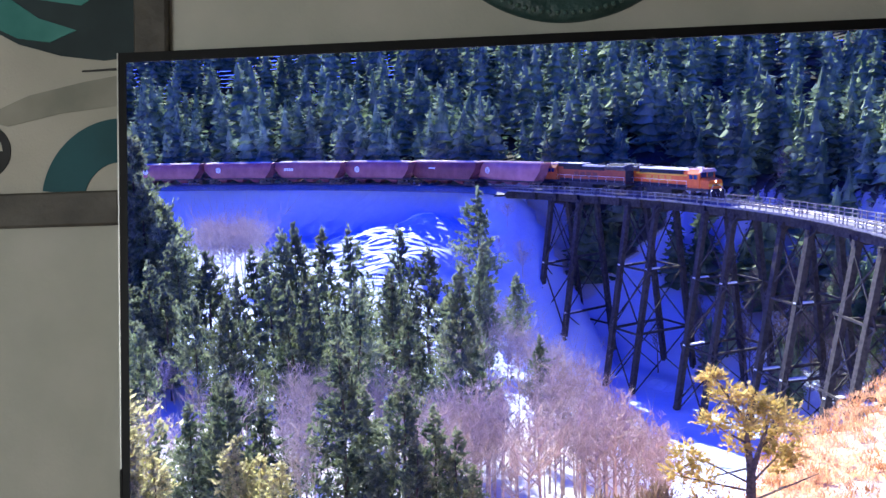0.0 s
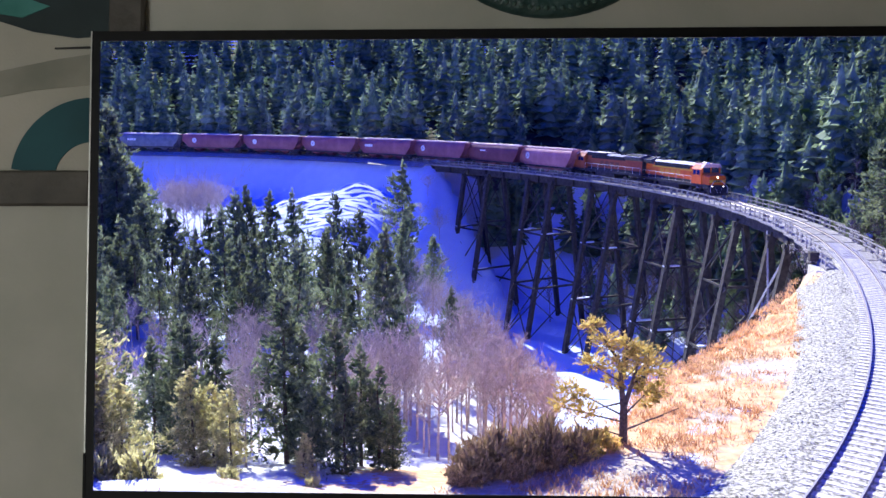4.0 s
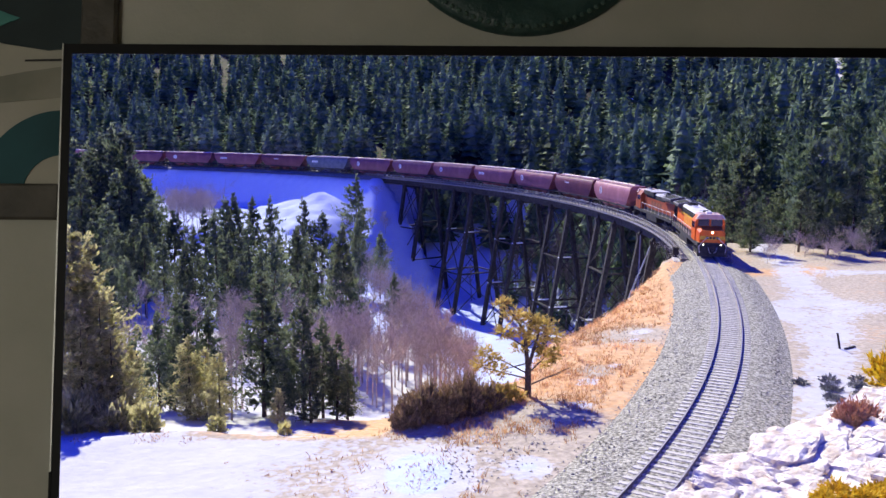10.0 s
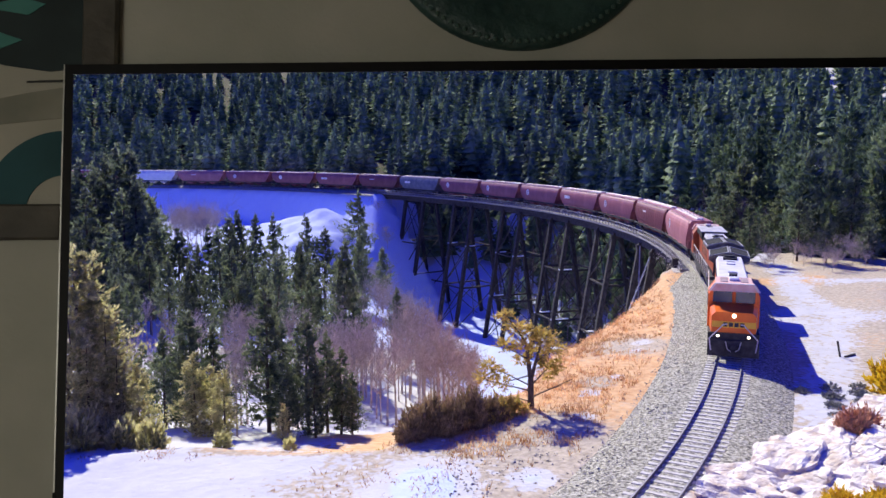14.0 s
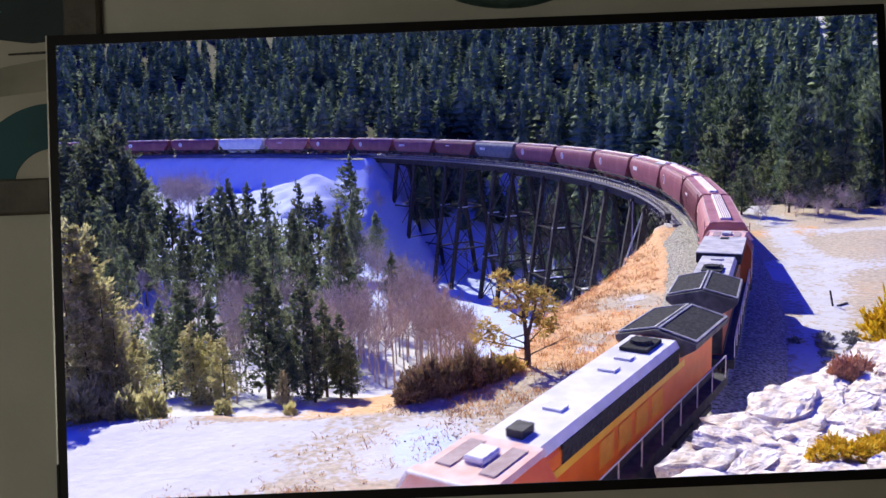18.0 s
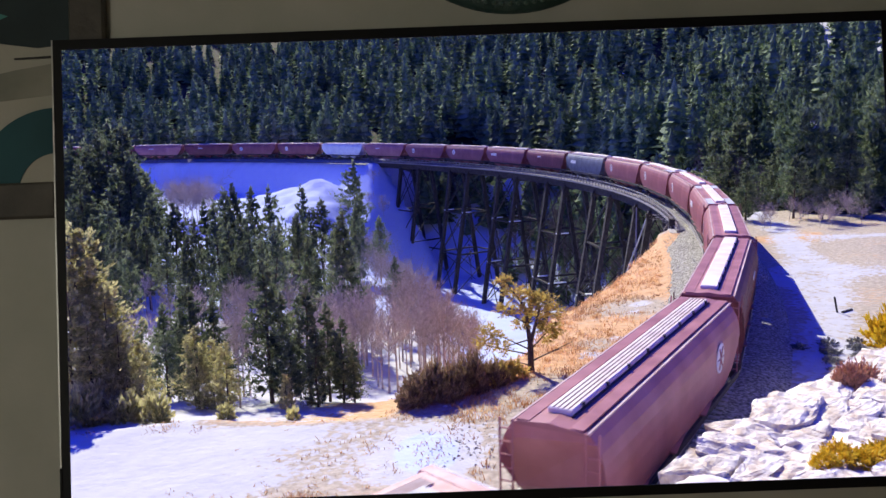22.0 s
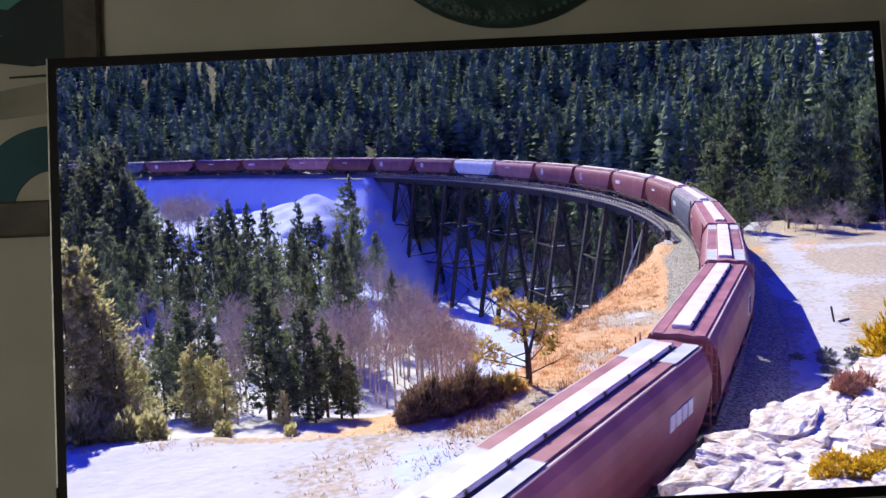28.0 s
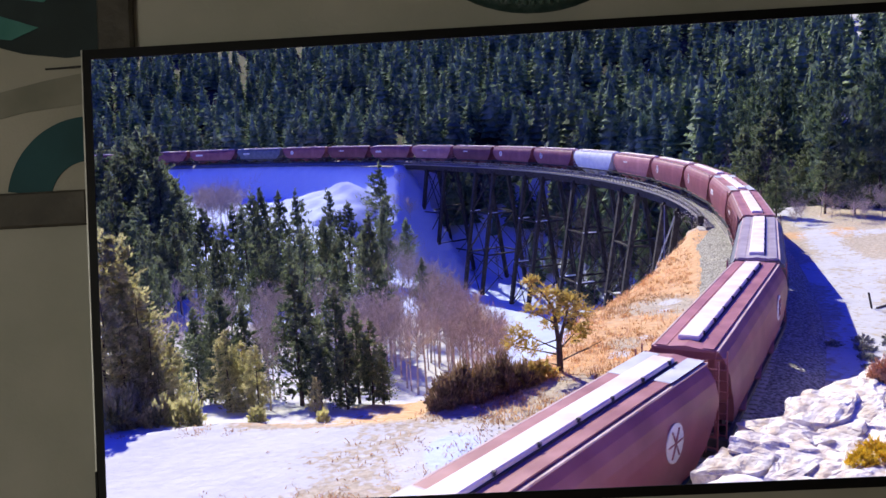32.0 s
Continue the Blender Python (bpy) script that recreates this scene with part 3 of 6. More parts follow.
    for x in (-8.5, 8.5):
        for y in (-1.3, 1.3):
            b = bmesh.new()
            for q in (-0.2, 0.2):
                beam(b, (x, y + q, 1.2), (x, y + q, 4.5), 0.05)
            for k in range(8):
                beam(b, (x, y - 0.2, 1.4 + k * 0.4), (x, y + 0.2, 1.4 + k * 0.4), 0.04)
            part("ladder", b, paint, car)
        b = bmesh.new()
        box(b, min(x, x * 1.06), max(x, x * 1.06), -0.12, 0.12, 0.8, 1.05)
        part("coupler", b, BLACK, car)
    for y in (-1, 1):
        if emblem == "wheel":
            b = bmesh.new()
            rod(b, (-4.7, y * 1.605, 3.0), (-4.7, y * 1.63, 3.0), 0.62, sides=24)
            disc = part("emblem", b, mark, car, "round white painted emblem")
            for k in range(3):
                b = bmesh.new()
                d = Vector((math.cos(k * 1.05), 0, math.sin(k * 1.05))) * 0.5
                c = Vector((-4.7, y * 1.637, 3.0))
                beam(b, c - d, c + d, 0.08, 0.02)
                part("emblem_bar", b, paint, disc)
        elif emblem == "bar":
            b = bmesh.new()
            for k in range(4):
                box(b, -5.9 + k * 0.62, -5.42 + k * 0.62, min(y * 1.6, y * 1.645), max(y * 1.6, y * 1.645), 2.75, 3.3)
            part("emblem", b, mark, car, "white painted block mark")
        else:
            b = bmesh.new()
            box(b, -3.2, -1.5, min(y * 1.6, y * 1.645), max(y * 1.6, y * 1.645), 3.2, 3.42)
            part("emblem", b, mark, car, "pale painted bar mark")
    bogie(car, -6.4)
    bogie(car, 6.4)
    return car


ORANGE = mat("orange_paint", (0.80, 0.135, 0.012), (0.90, 0.19, 0.02), 1.2, 0.35)
YELLOW = mat("yellow_paint", (0.85, 0.42, 0.02), (0.9, 0.52, 0.05), 1.5, 0.4)
SILVER = mat("silver_roof", (0.62, 0.60, 0.60), (0.80, 0.78, 0.78), 1.2, 0.45)
CABTOP = mat("faded_cab_roof", (0.66, 0.36, 0.30), (0.80, 0.58, 0.52), 1.3, 0.6)
GRILLE = mat("radiator_grille", (0.025, 0.025, 0.027), (0.06, 0.06, 0.06), 8.0, 0.9, spec=0.1)
PANE = mat("cab_glass", (0.008, 0.014, 0.07), (0.02, 0.03, 0.12), 1.0, 0.08, spec=0.6)
LAMP = mat("headlight", (1.0, 0.85, 0.6), glow=3.0)


def locomotive(label, dark):
    """A wide-nosed diesel locomotive, 22.3 m long, its nose towards +x."""
    lo = tagged(new("locomotive"), label, "locomotive", group="locomotives of the train")
    side_paint = mat("worn_orange_paint", (0.30, 0.06, 0.02), (0.42, 0.095, 0.025), 1.0, 0.5) if dark else ORANGE
    top = mat("sooty_roof", (0.36, 0.35, 0.36), (0.60, 0.58, 0.58), 1.5, 0.6) if dark else SILVER
    b = bmesh.new()
    box(b, -10.2, 10.4, -1.5, 1.5, 1.25, 1.65)
    part("platform", b, BLACK, lo)
    b = bmesh.new()
    prism(b, [(-0.95, 1.65), (-0.95, 3.9), (-0.6, 4.35), (0.6, 4.35), (0.95, 3.9), (0.95, 1.65)], -9.6, 6.2)
    hood = part("hood", b, side_paint, lo)
    b = bmesh.new()
    prism(b, [(-1.0, 4.12), (-0.86, 4.38), (0.86, 4.38), (1.0, 4.12), (0.5, 4.0), (-0.5, 4.0)], -5.1, 6.1)
    part("hood_roof", b, top, lo)
    for y in (-1, 1):
        b = bmesh.new()
        prism(b, [(y * 0.955, 3.51), (y * 1.0, 3.51), (y * 1.02, 4.11), (y * 0.9, 4.11)], -5.05, 4.8)
        band = part("louvre_band", b, GRILLE, lo)
        for k in range(14):
            b = bmesh.new()
            box(b, -4.9 + k * 0.70, -4.82 + k * 0.70, min(y * 1.0, y * 1.03), max(y * 1.0, y * 1.03), 3.57, 3.86)
            part("louvre_rib", b, BLACK, band)
    b = bmesh.new()
    box(b, -9.64, -9.60, -0.93, 0.93, 1.7, 3.95)
    part("rear_door", b, BLACK, lo)
    for y in (-1, 1):
        b = bmesh.new()
        box(b, -9.5, 5.8, min(y * 0.96, y * 0.99), max(y * 0.96, y * 0.99), 1.66, 2.0)
        part("skirt", b, BLACK, lo)
        b = bmesh.new()
        box(b, -5.8, 6.0, min(y * 0.96, y * 0.985), max(y * 0.96, y * 0.985), 3.25, 3.5)
        part("stripe", b, side_paint if dark else YELLOW, lo)
    for y in (-1, 1):
        for k in range(4):
            b = bmesh.new()
            x0 = -3.4 + k * 1.5
            box(b, x0, x0 + 1.1, min(y * 0.952, y * 0.972), max(y * 0.952, y * 0.972), 2.3, 3.15)
            part("side_mark", b, mat("faded_mark_dark", (0.16, 0.05, 0.03), (0.26, 0.09, 0.04), 2.0) if dark else mat("faded_mark", (0.80, 0.30, 0.03), (0.86, 0.38, 0.05), 2.0), lo)
    # radiator wings at the rear
    b = bmesh.new()
    prism(b, [(-1.55, 4.05), (-1.55, 4.25), (0, 4.62), (1.55, 4.25), (1.55, 4.05), (0.9, 3.6), (-0.9, 3.6)], -9.75, -5.3)
    wing = part("radiator_housing", b, mat("dark_roof_steel", (0.05, 0.05, 0.052), (0.13, 0.125, 0.12), 2.0, 0.6), lo)
    for y in (-1, 1):
        b = bmesh.new()
        a = math.atan2(0.37, 1.55)
        m = Matrix.Translation((-7.52, y * 0.78, 4.46)) @ Euler((-y * a, 0, 0)).to_matrix().to_4x4()
        box(b, -1.98, 1.98, -0.69, 0.69, -0.02, 0.03, m)
        part("radiator_grille", b, GRILLE, wing)
        for x0, x1, y0, y1 in ((-2.06, 2.06, -0.77, -0.69), (-2.06, 2.06, 0.69, 0.77), (-2.06, -1.98, -0.69, 0.69), (1.98, 2.06, -0.69, 0.69)):
            b = bmesh.new()
            box(b, x0, x1, y0, y1, 0.02, 0.07, m)
            part("grille_frame", b, mat("dull_frame_steel", (0.26, 0.25, 0.25), (0.46, 0.45, 0.45), 2.0, 0.5), wing)
    b = bmesh.new()
    rod(b, (-3.8, 0, 4.3), (-3.8, 0, 4.66), 0.42, 0.38, 16)
    part("exhaust_fan", b, GRILLE, lo)
    if dark:   # the wide brake box along the hood
        b = bmesh.new()
        box(b, 0.3, 5.9, -1.2, 1.2, 3.95, 4.52)
        brake = part("brake_box", b, GRILLE, lo)
        for x0 in (0.28, 2.2, 4.12):
            b = bmesh.new()
            box(b, x0, x0 + 1.88, -1.24, 1.24, 4.52, 4.57)
            part("lid", b, top, brake, "pale grey steel lid")
    for x in (-2.2, -0.8) if dark else (-2.2, -0.8, 3.2):
        b = bmesh.new()
        box(b, x - 0.25, x + 0.25, -0.3, 0.3, 4.36, 4.46)
        part("roof_box", b, top, lo)
    b = bmesh.new()
    box(b, -4.6, -3.0, -0.5, 0.5, 4.34, 4.52)
    part("fan_base", b, GRILLE, lo)
    b = bmesh.new()
    box(b, 5.0, 5.7, -0.25, 0.25, 4.36, 4.62)
    part("horn", b, BLACK, lo)
    # cab and nose
    b = bmesh.new()
    prism(b, [(-1.55, 1.65), (-1.55, 3.7), (-1.05, 4.45), (1.05, 4.45), (1.55, 3.7), (1.55, 1.65)], 6.2, 8.6)
    cab = part("cab", b, side_paint, lo)
    b = bmesh.new()
    prism(b, [(-1.16, 4.33), (-1.09, 4.48), (1.09, 4.48), (1.16, 4.33), (1.04, 4.40), (-1.04, 4.40)], 6.1, 8.7)
    roof = part("cab_roof", b, CABTOP, lo, "faded pinkish cab roof")
    for y in (-0.62, 0.62):
        b = bmesh.new()
        box(b, 6.5, 8.2, y - 0.22, y + 0.22, 4.46, 4.52)
        part("roof_hatch", b, mat("dull_panel", (0.30, 0.20, 0.20), (0.42, 0.32, 0.32)), roof)
    b = bmesh.new()
    box(b, 6.9, 7.8, -0.3, 0.3, 4.47, 4.66)
    bevel(b, 0.05)
    part("air_conditioner", b, top, roof)
    b = bmesh.new()
    v = prism(b, [(-1.45, 1.3), (-1.45, 2.95), (-1.2, 3.22), (1.2, 3.22), (1.45, 2.95), (1.45, 1.3)], 8.5, 10.3)
    for w in v:
        if w.co.x > 10:
            w.co.y *= 0.9
            if w.co.z > 2:
                w.co.z -= 0.28
    part("nose", b, side_paint, lo)
    b = bmesh.new()
    box(b, 10.27, 10.33, -1.28, 1.28, 1.98, 2.36)
    part("nose_band", b, YELLOW, lo)
    b = bmesh.new()
    box(b, 10.68, 10.76, -0.5, 0.5, 0.55, 0.95)
    part("coupler_pocket", b, GRILLE, lo)
    for y in (-0.45, 0.45):
        b = bmesh.new()
        rod(b, (10.72, y, 1.2), (10.82, y * 0.75, 0.75), 0.03, sides=6)
        rod(b, (10.82, y * 0.75, 0.75), (10.8, y * 0.3, 0.6), 0.03, sides=6)
        part("air_hose", b, mat("pale_hose", (0.5, 0.48, 0.46)), lo)
    b = bmesh.new()
    for k in range(4):
        box(b, 10.33, 10.35, -0.62 + k * 0.33, -0.38 + k * 0.33, 2.04, 2.30)
    part("nose_mark", b, BLACK, lo)
    for y in (-0.68, 0.68):
        b = bmesh.new()
        box(b, 8.56, 8.63, y - 0.58, y + 0.58, 3.22, 3.98)
        bevel(b, 0.03)
        part("windscreen", b, PANE, lo)
    b = bmesh.new()
    prism(b, [(-1.56, 3.98), (-1.2, 4.5), (1.2, 4.5), (1.56, 3.98)], 8.5, 8.9)
    part("sun_visor", b, CABTOP, lo)
    b = bmesh.new()
    prism(b, [(-1.5, 4.0), (-1.17, 4.51), (1.17, 4.51), (1.5, 4.0), (1.4, 4.0), (1.12, 4.45), (-1.12, 4.45), (-1.4, 4.0)], 8.88, 8.96)
    part("visor_edge", b, SILVER, lo)
    for y in (-1, 1):
        for x in (6.6, 7.5):
            b = bmesh.new()
            box(b, x, x + 0.7, min(y * 1.53, y * 1.58), max(y * 1.53, y * 1.58), 2.95, 3.6)
            part("side_window", b, PANE, lo)
    for y, z in ((-0.9, 1.45), (0.9, 1.45)):
        b = bmesh.new()
        rod(b, (10.3, y, z), (10.42, y, z), 0.085, sides=12)
        part("ditch_light", b, LAMP, lo)
    b = bmesh.new()
    rod(b, (9.9, 0, 2.72), (10.34, 0, 2.72), 0.13, sides=12)
    part("headlight", b, LAMP, lo)
    b = bmesh.new()
    prism(b, [(-1.5, 0.25), (-1.5, 1.25), (1.5, 1.25), (1.5, 0.25)], 10.3, 10.7)
    part("plough", b, BLACK, lo)
    for x in (-10.7, 10.95):
        b = bmesh.new()
        box(b, x - 0.5, x + 0.25, -0.13, 0.13, 0.8, 1.05)
        part("coupler", b, BLACK, lo)
    b = bmesh.new()
    prism(b, [(-1.4, 0.45), (-1.5, 1.25), (1.5, 1.25), (1.4, 0.45)], -2.8, 2.8)
    part("fuel_tank", b, BLACK, lo)
    white = mat("handrail_paint", (0.62, 0.59, 0.56), (0.72, 0.69, 0.66))
    for y in (-1.48, 1.48):
        b = bmesh.new()
        rod(b, (-9.8, y, 2.6), (6.0, y, 2.6), 0.03, sides=6)
        for k in range(9):
            rod(b, (-9.8 + k * 1.97, y, 1.6), (-9.8 + k * 1.97, y, 2.6), 0.025, sides=6)
        part("handrail", b, white, lo)
    for y in (-1.3, 1.3):
        b = bmesh.new()
        rod(b, (10.75, y, 0.6), (10.75, y * 1.08, 1.35), 0.035, sides=6)
        rod(b, (10.75, y * 1.08, 1.35), (10.45, y * 0.45, 2.2), 0.035, sides=6)
        rod(b, (10.45, y * 0.45, 2.2), (10.38, y * 0.3, 2.2), 0.035, sides=6)
        part("nose_rail", b, white, lo)
    bogie(lo, -6.9, 3, 1.9, 0.52)
    bogie(lo, 6.9, 3, 1.9, 0.52)
    return lo


MARK = mat("white_mark", (0.7, 0.68, 0.68), (0.8, 0.78, 0.78), 3.0, 0.6)
PAINTS = {
    "oxide": mat("oxide_red_paint", (0.20, 0.056, 0.07), (0.30, 0.098, 0.112), 0.5, 0.5, spread=0.2, spec=0.45),
    "rose": mat("faded_red_paint", (0.33, 0.115, 0.125), (0.45, 0.19, 0.195), 0.5, 0.5, spread=0.12, spec=0.5),
    "brown": mat("brown_paint", (0.14, 0.034, 0.042), (0.21, 0.062, 0.065), 0.5, 0.5, spread=0.12, spec=0.4),
    "slate": mat("slate_paint", (0.10, 0.11, 0.14), (0.17, 0.18, 0.22), 0.9, 0.55),
    "pale": mat("pale_grey_paint", (0.60, 0.63, 0.70), (0.74, 0.76, 0.80), 0.9, 0.5),
}
GREY_ROOF = mat("grey_patched_roof", (0.27, 0.095, 0.10), (0.42, 0.19, 0.19), 0.8, 0.55)
KINDS = {
    "a": hopper("oxide red covered hopper wagon with a round white emblem", PAINTS["oxide"], MARK),
    "b": hopper("oxide red covered hopper wagon with a white block mark", PAINTS["oxide"], MARK, GREY_ROOF, "bar"),
    "c": hopper("faded red covered hopper wagon with a pale bar mark", PAINTS["rose"], MARK, None, "line"),
    "g": hopper("faded red covered hopper wagon with a slatted roof hatch", PAINTS["rose"], MARK, None, "wheel", False, True),
    "h": hopper("oxide red covered hopper wagon with a patched grey roof", PAINTS["oxide"], MARK, GREY_ROOF, "wheel"),
    "d": hopper("dark brown covered hopper wagon with a pale bar mark", PAINTS["brown"], MARK, None, "line", True),
    "e": hopper("slate grey covered hopper wagon with a white block mark", PAINTS["slate"], MARK, mat("slate_roof", (0.30, 0.24, 0.27), (0.42, 0.36, 0.38), 0.8, 0.5), "bar", True),
    "f": hopper("pale blue-grey covered hopper wagon", PAINTS["pale"], MARK, PAINTS["pale"], "line"),
}
ORDER = "gdabahaedbaacfaadcbdaebadbca"
first = {}
TRAIN = [(locomotive("orange and silver leading diesel locomotive with lit headlights", False), 11.5, 1),
         (locomotive("orange second diesel locomotive facing backwards", True), 33.7, -1)]
for i, k in enumerate(ORDER):
    ob = KINDS[k] if k not in first else copy_thing(KINDS[k], Matrix())
    first[k] = 1
    TRAIN.append((ob, 46.0 + 9 + 18.0 * i, 1))
NOSE = [(0, 168), (3, 140), (6, 107.3), (9, 73), (13, 33.1), (15.5, 10.2), (19, -23.1), (23, -63), (28, -112.8), (32, -152.8)]
for key in [k for k in KINDS if k not in first]:
    raise ValueError(key)


def nose_at(t):
    """Mark of the track at which the train's nose stands, smooth in time."""
    ts, ss = [r[0] for r in NOSE], [r[1] for r in NOSE]
    w = [-1.0, -0.5, 0.0, 0.5, 1.0]
    return float(np.mean([np.interp(min(max(t + d, 0), 32), ts, ss) + (9.4 * -min(0, t + d) if t + d < 0 else 0) - (9.4 * max(0, t + d - 32)) for d in w]))


def wagon_pose(s, way):
    a, b = track(s - 6.2), track(s + 6.2)
    d = a - b
    m = (a + b) / 2
    return Matrix.Translation(m) @ Matrix.Rotation(math.atan2(d.y, d.x) + (0 if way > 0 else math.pi), 4, "Z")


# ---- trees ----
NEEDLE = mat("pine_needles", (0.085, 0.125, 0.075), (0.31, 0.345, 0.19), 0.9, 0.65, spread=0.5, thin=0.45, spec=0.15)
# olive needles, brightened so that sunlight on the crowns is in the colour
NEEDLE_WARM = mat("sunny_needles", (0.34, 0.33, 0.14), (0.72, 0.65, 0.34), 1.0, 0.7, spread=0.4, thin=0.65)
NEEDLE_GOLD = mat("golden_needles", (0.42, 0.32, 0.08), (0.80, 0.60, 0.20), 1.4, 0.75, spread=0.35, thin=0.6)
FAR_NEEDLE = mat("far_needles", (0.062, 0.11, 0.06), (0.31, 0.38, 0.21), 0.3, 0.75, spread=0.5, thin=0.2, spec=0.1)
BARK = mat("bark", (0.05, 0.035, 0.03), (0.14, 0.10, 0.08), 6.0, 0.9, bump=0.4)
TWIG = mat("bare_twigs", (0.34, 0.275, 0.25), (0.60, 0.50, 0.46), 3.0, 0.9, spread=0.35)
SHRUB = mat("brown_shrub", (0.20, 0.145, 0.08), (0.50, 0.34, 0.20), 3.0, 0.9, spread=0.4, thin=0.3)
RUST = mat("rust_shrub", (0.55, 0.26, 0.14), (0.76, 0.44, 0.26), 3.0, 0.9, spread=0.3)


def clump_mesh(name, rng, boughs, size, material, per=5, rise=0.35):
    """Sprays of needles along boughs (start, end): small bent leaves of many directions, in one mesh."""
    v, f = [], []
    for a, b in boughs:
        d = b - a
        ln = max(np.linalg.norm(d), 1e-3)
        for i in range(per):
            u = 0.25 + 0.8 * (i + rng.random()) / per
            c = a + d * u + rng.normal(0, 0.10 * ln, 3) * [1, 1, 0.5]
            e1 = d / ln + rng.normal(0, 0.45, 3) + [0, 0, rise]
            e1 /= np.linalg.norm(e1)
            e2 = np.cross(e1, rng.normal(0, 1, 3))
            e2 /= np.linalg.norm(e2) + 1e-6
            k = min(size * (0.6 + 0.8 * rng.random()) * (1.15 - 0.5 * u), 0.12 + 0.5 * ln)
            n = len(v)
            v += [c - e1 * k * 0.8, c + e2 * k * 0.36, c + e1 * k * 1.15 + [0, 0, k * 0.15], c - e2 * k * 0.36]
            f += [(n, n + 1, n + 2), (n, n + 2, n + 3)]
    return raw(name, v, f, material)


def conifer_mesh(seed, levels, ring, spread, size, material, per, bare=0.12, shape=0.9, droop=0.25):
    """Crown of a conifer ten units high: uneven whorls of boughs that carry loose tufts, with gaps between them."""
    rng = np.random.default_rng(seed)
    boughs = []
    fat = [rng.random() * 6.283, 0.75 + 0.5 * rng.random()]   # one side grows wider
    z = 10 * bare
    while z < 9.7:
        u = (z / 10 - bare) / (1 - bare)
        r = spread * ((1 - u) ** shape * (0.55 + 0.45 * min(1, u * 6)) + 0.02)
        for j in range(rng.integers(ring - 3, ring + 1) if u < 0.85 else 4):
            a = rng.random() * 6.283
            q = r * (0.45 + 0.75 * rng.random()) * (1 + 0.22 * math.cos(a - fat[0]))
            e = np.array([q * math.cos(a), q * math.sin(a), z + q * (0.32 - droop * (1 - u) * 1.8) + rng.normal(0, 0.12)])
            m = np.array([0, 0, z])
            boughs.append((m + (e - m) * 0.15, e))
            for w in range(2):   # side tufts
                t = m + (e - m) * (0.55 + 0.4 * rng.random())
                o = rng.normal(0, 0.30, 3) * max(q, 0.14) + [0, 0, 0.12 * q]
                boughs.append((t, t + o))
        z += 10 / levels * (0.6 + 0.8 * rng.random())
    boughs.append((np.array([0, 0, 9.2]), np.array([0, 0, 10.0])))
    return clump_mesh("crown", rng, boughs, size, material, per)


def trunk_mesh(seed, r=0.16, lean=0.15, top=9.3):
    rng = np.random.default_rng(seed)
    bm = bmesh.new()
    p = Vector((0, 0, -0.6))
    for i in range(4):
        q = Vector((rng.normal(0, lean * 0.5), rng.normal(0, lean * 0.5), -0.6 + (top + 0.6) * (i + 1) / 4))
        rod(bm, p, q, r * (1 - i * 0.23), r * (1 - (i + 1) * 0.23), 7)
        p = q
    return to_mesh("trunk", bm, BARK)


TRUNKS = [trunk_mesh(i) for i in range(3)]
PINES = [conifer_mesh(11 + i, 30, 8, sp, 0.18, NEEDLE, 15, ba, sh, 0.16) for i, (sp, ba, sh) in enumerate([(2.4, 0.10, 0.92), (2.1, 0.30, 0.85), (2.6, 0.07, 0.95), (1.9, 0.38, 0.72), (2.3, 0.2, 0.85)])]
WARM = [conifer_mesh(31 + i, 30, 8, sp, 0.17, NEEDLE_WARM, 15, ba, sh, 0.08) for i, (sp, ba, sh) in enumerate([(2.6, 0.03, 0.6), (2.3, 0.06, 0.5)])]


def pine(x, y, height, kind=0, warm=False, label="dark green pine tree in the snowy valley", width=1.0, sink=0.0):
    t = tagged(new("pine_tree"), label, "tree", group="valley pines")
    k = height / 10
    t.matrix_basis = Matrix.Translation((x, y, gz(x, y) - 0.1 - sink)) @ Matrix.Rotation(x * 7.3 + y * 3.1, 4, "Z") @ Matrix.Diagonal((k * width, k * width, k, 1))
    shared("trunk", TRUNKS[kind % 3], t, Matrix())
    shared("crown", (WARM[kind % 2] if warm else PINES[kind % 5]), t, Matrix())
    drawn(t, (x, y, gz(x, y)))
    return t


# x, y and height of the single trees
STAND = [(-61.9, 140.0, 21.1), (-56.6, 138.0, 22.6), (-56.1, 142.0, 24.4), (-51.9, 136.0, 23.9), (-47.9, 128.0, 20.3), (-52.2, 120.0, 16.9), (-45.4, 112.0, 13.3), (-40.5, 108.0, 12.7), (-41.4, 118.0, 15.0), (-37.7, 116.0, 14.4), (-55.2, 130.0, 19.7), (-61.0, 134.0, 18.7), (-48.5, 124.0, 18.0), (-45.7, 126.0, 16.0), (-61.0, 132.0, 16.0), (-62.1, 138.0, 18.5), (-61.5, 144.0, 20.0), (-52.9, 140.0, 21.5), (-48.7, 134.0, 17.5), (-46.2, 130.0, 16.8), (-57.3, 122.0, 11.8), (-52.5, 116.0, 11.2), (-46.8, 110.0, 10.9), (-41.6, 106.0, 10.4), (-37.7, 104.0, 11.3)]
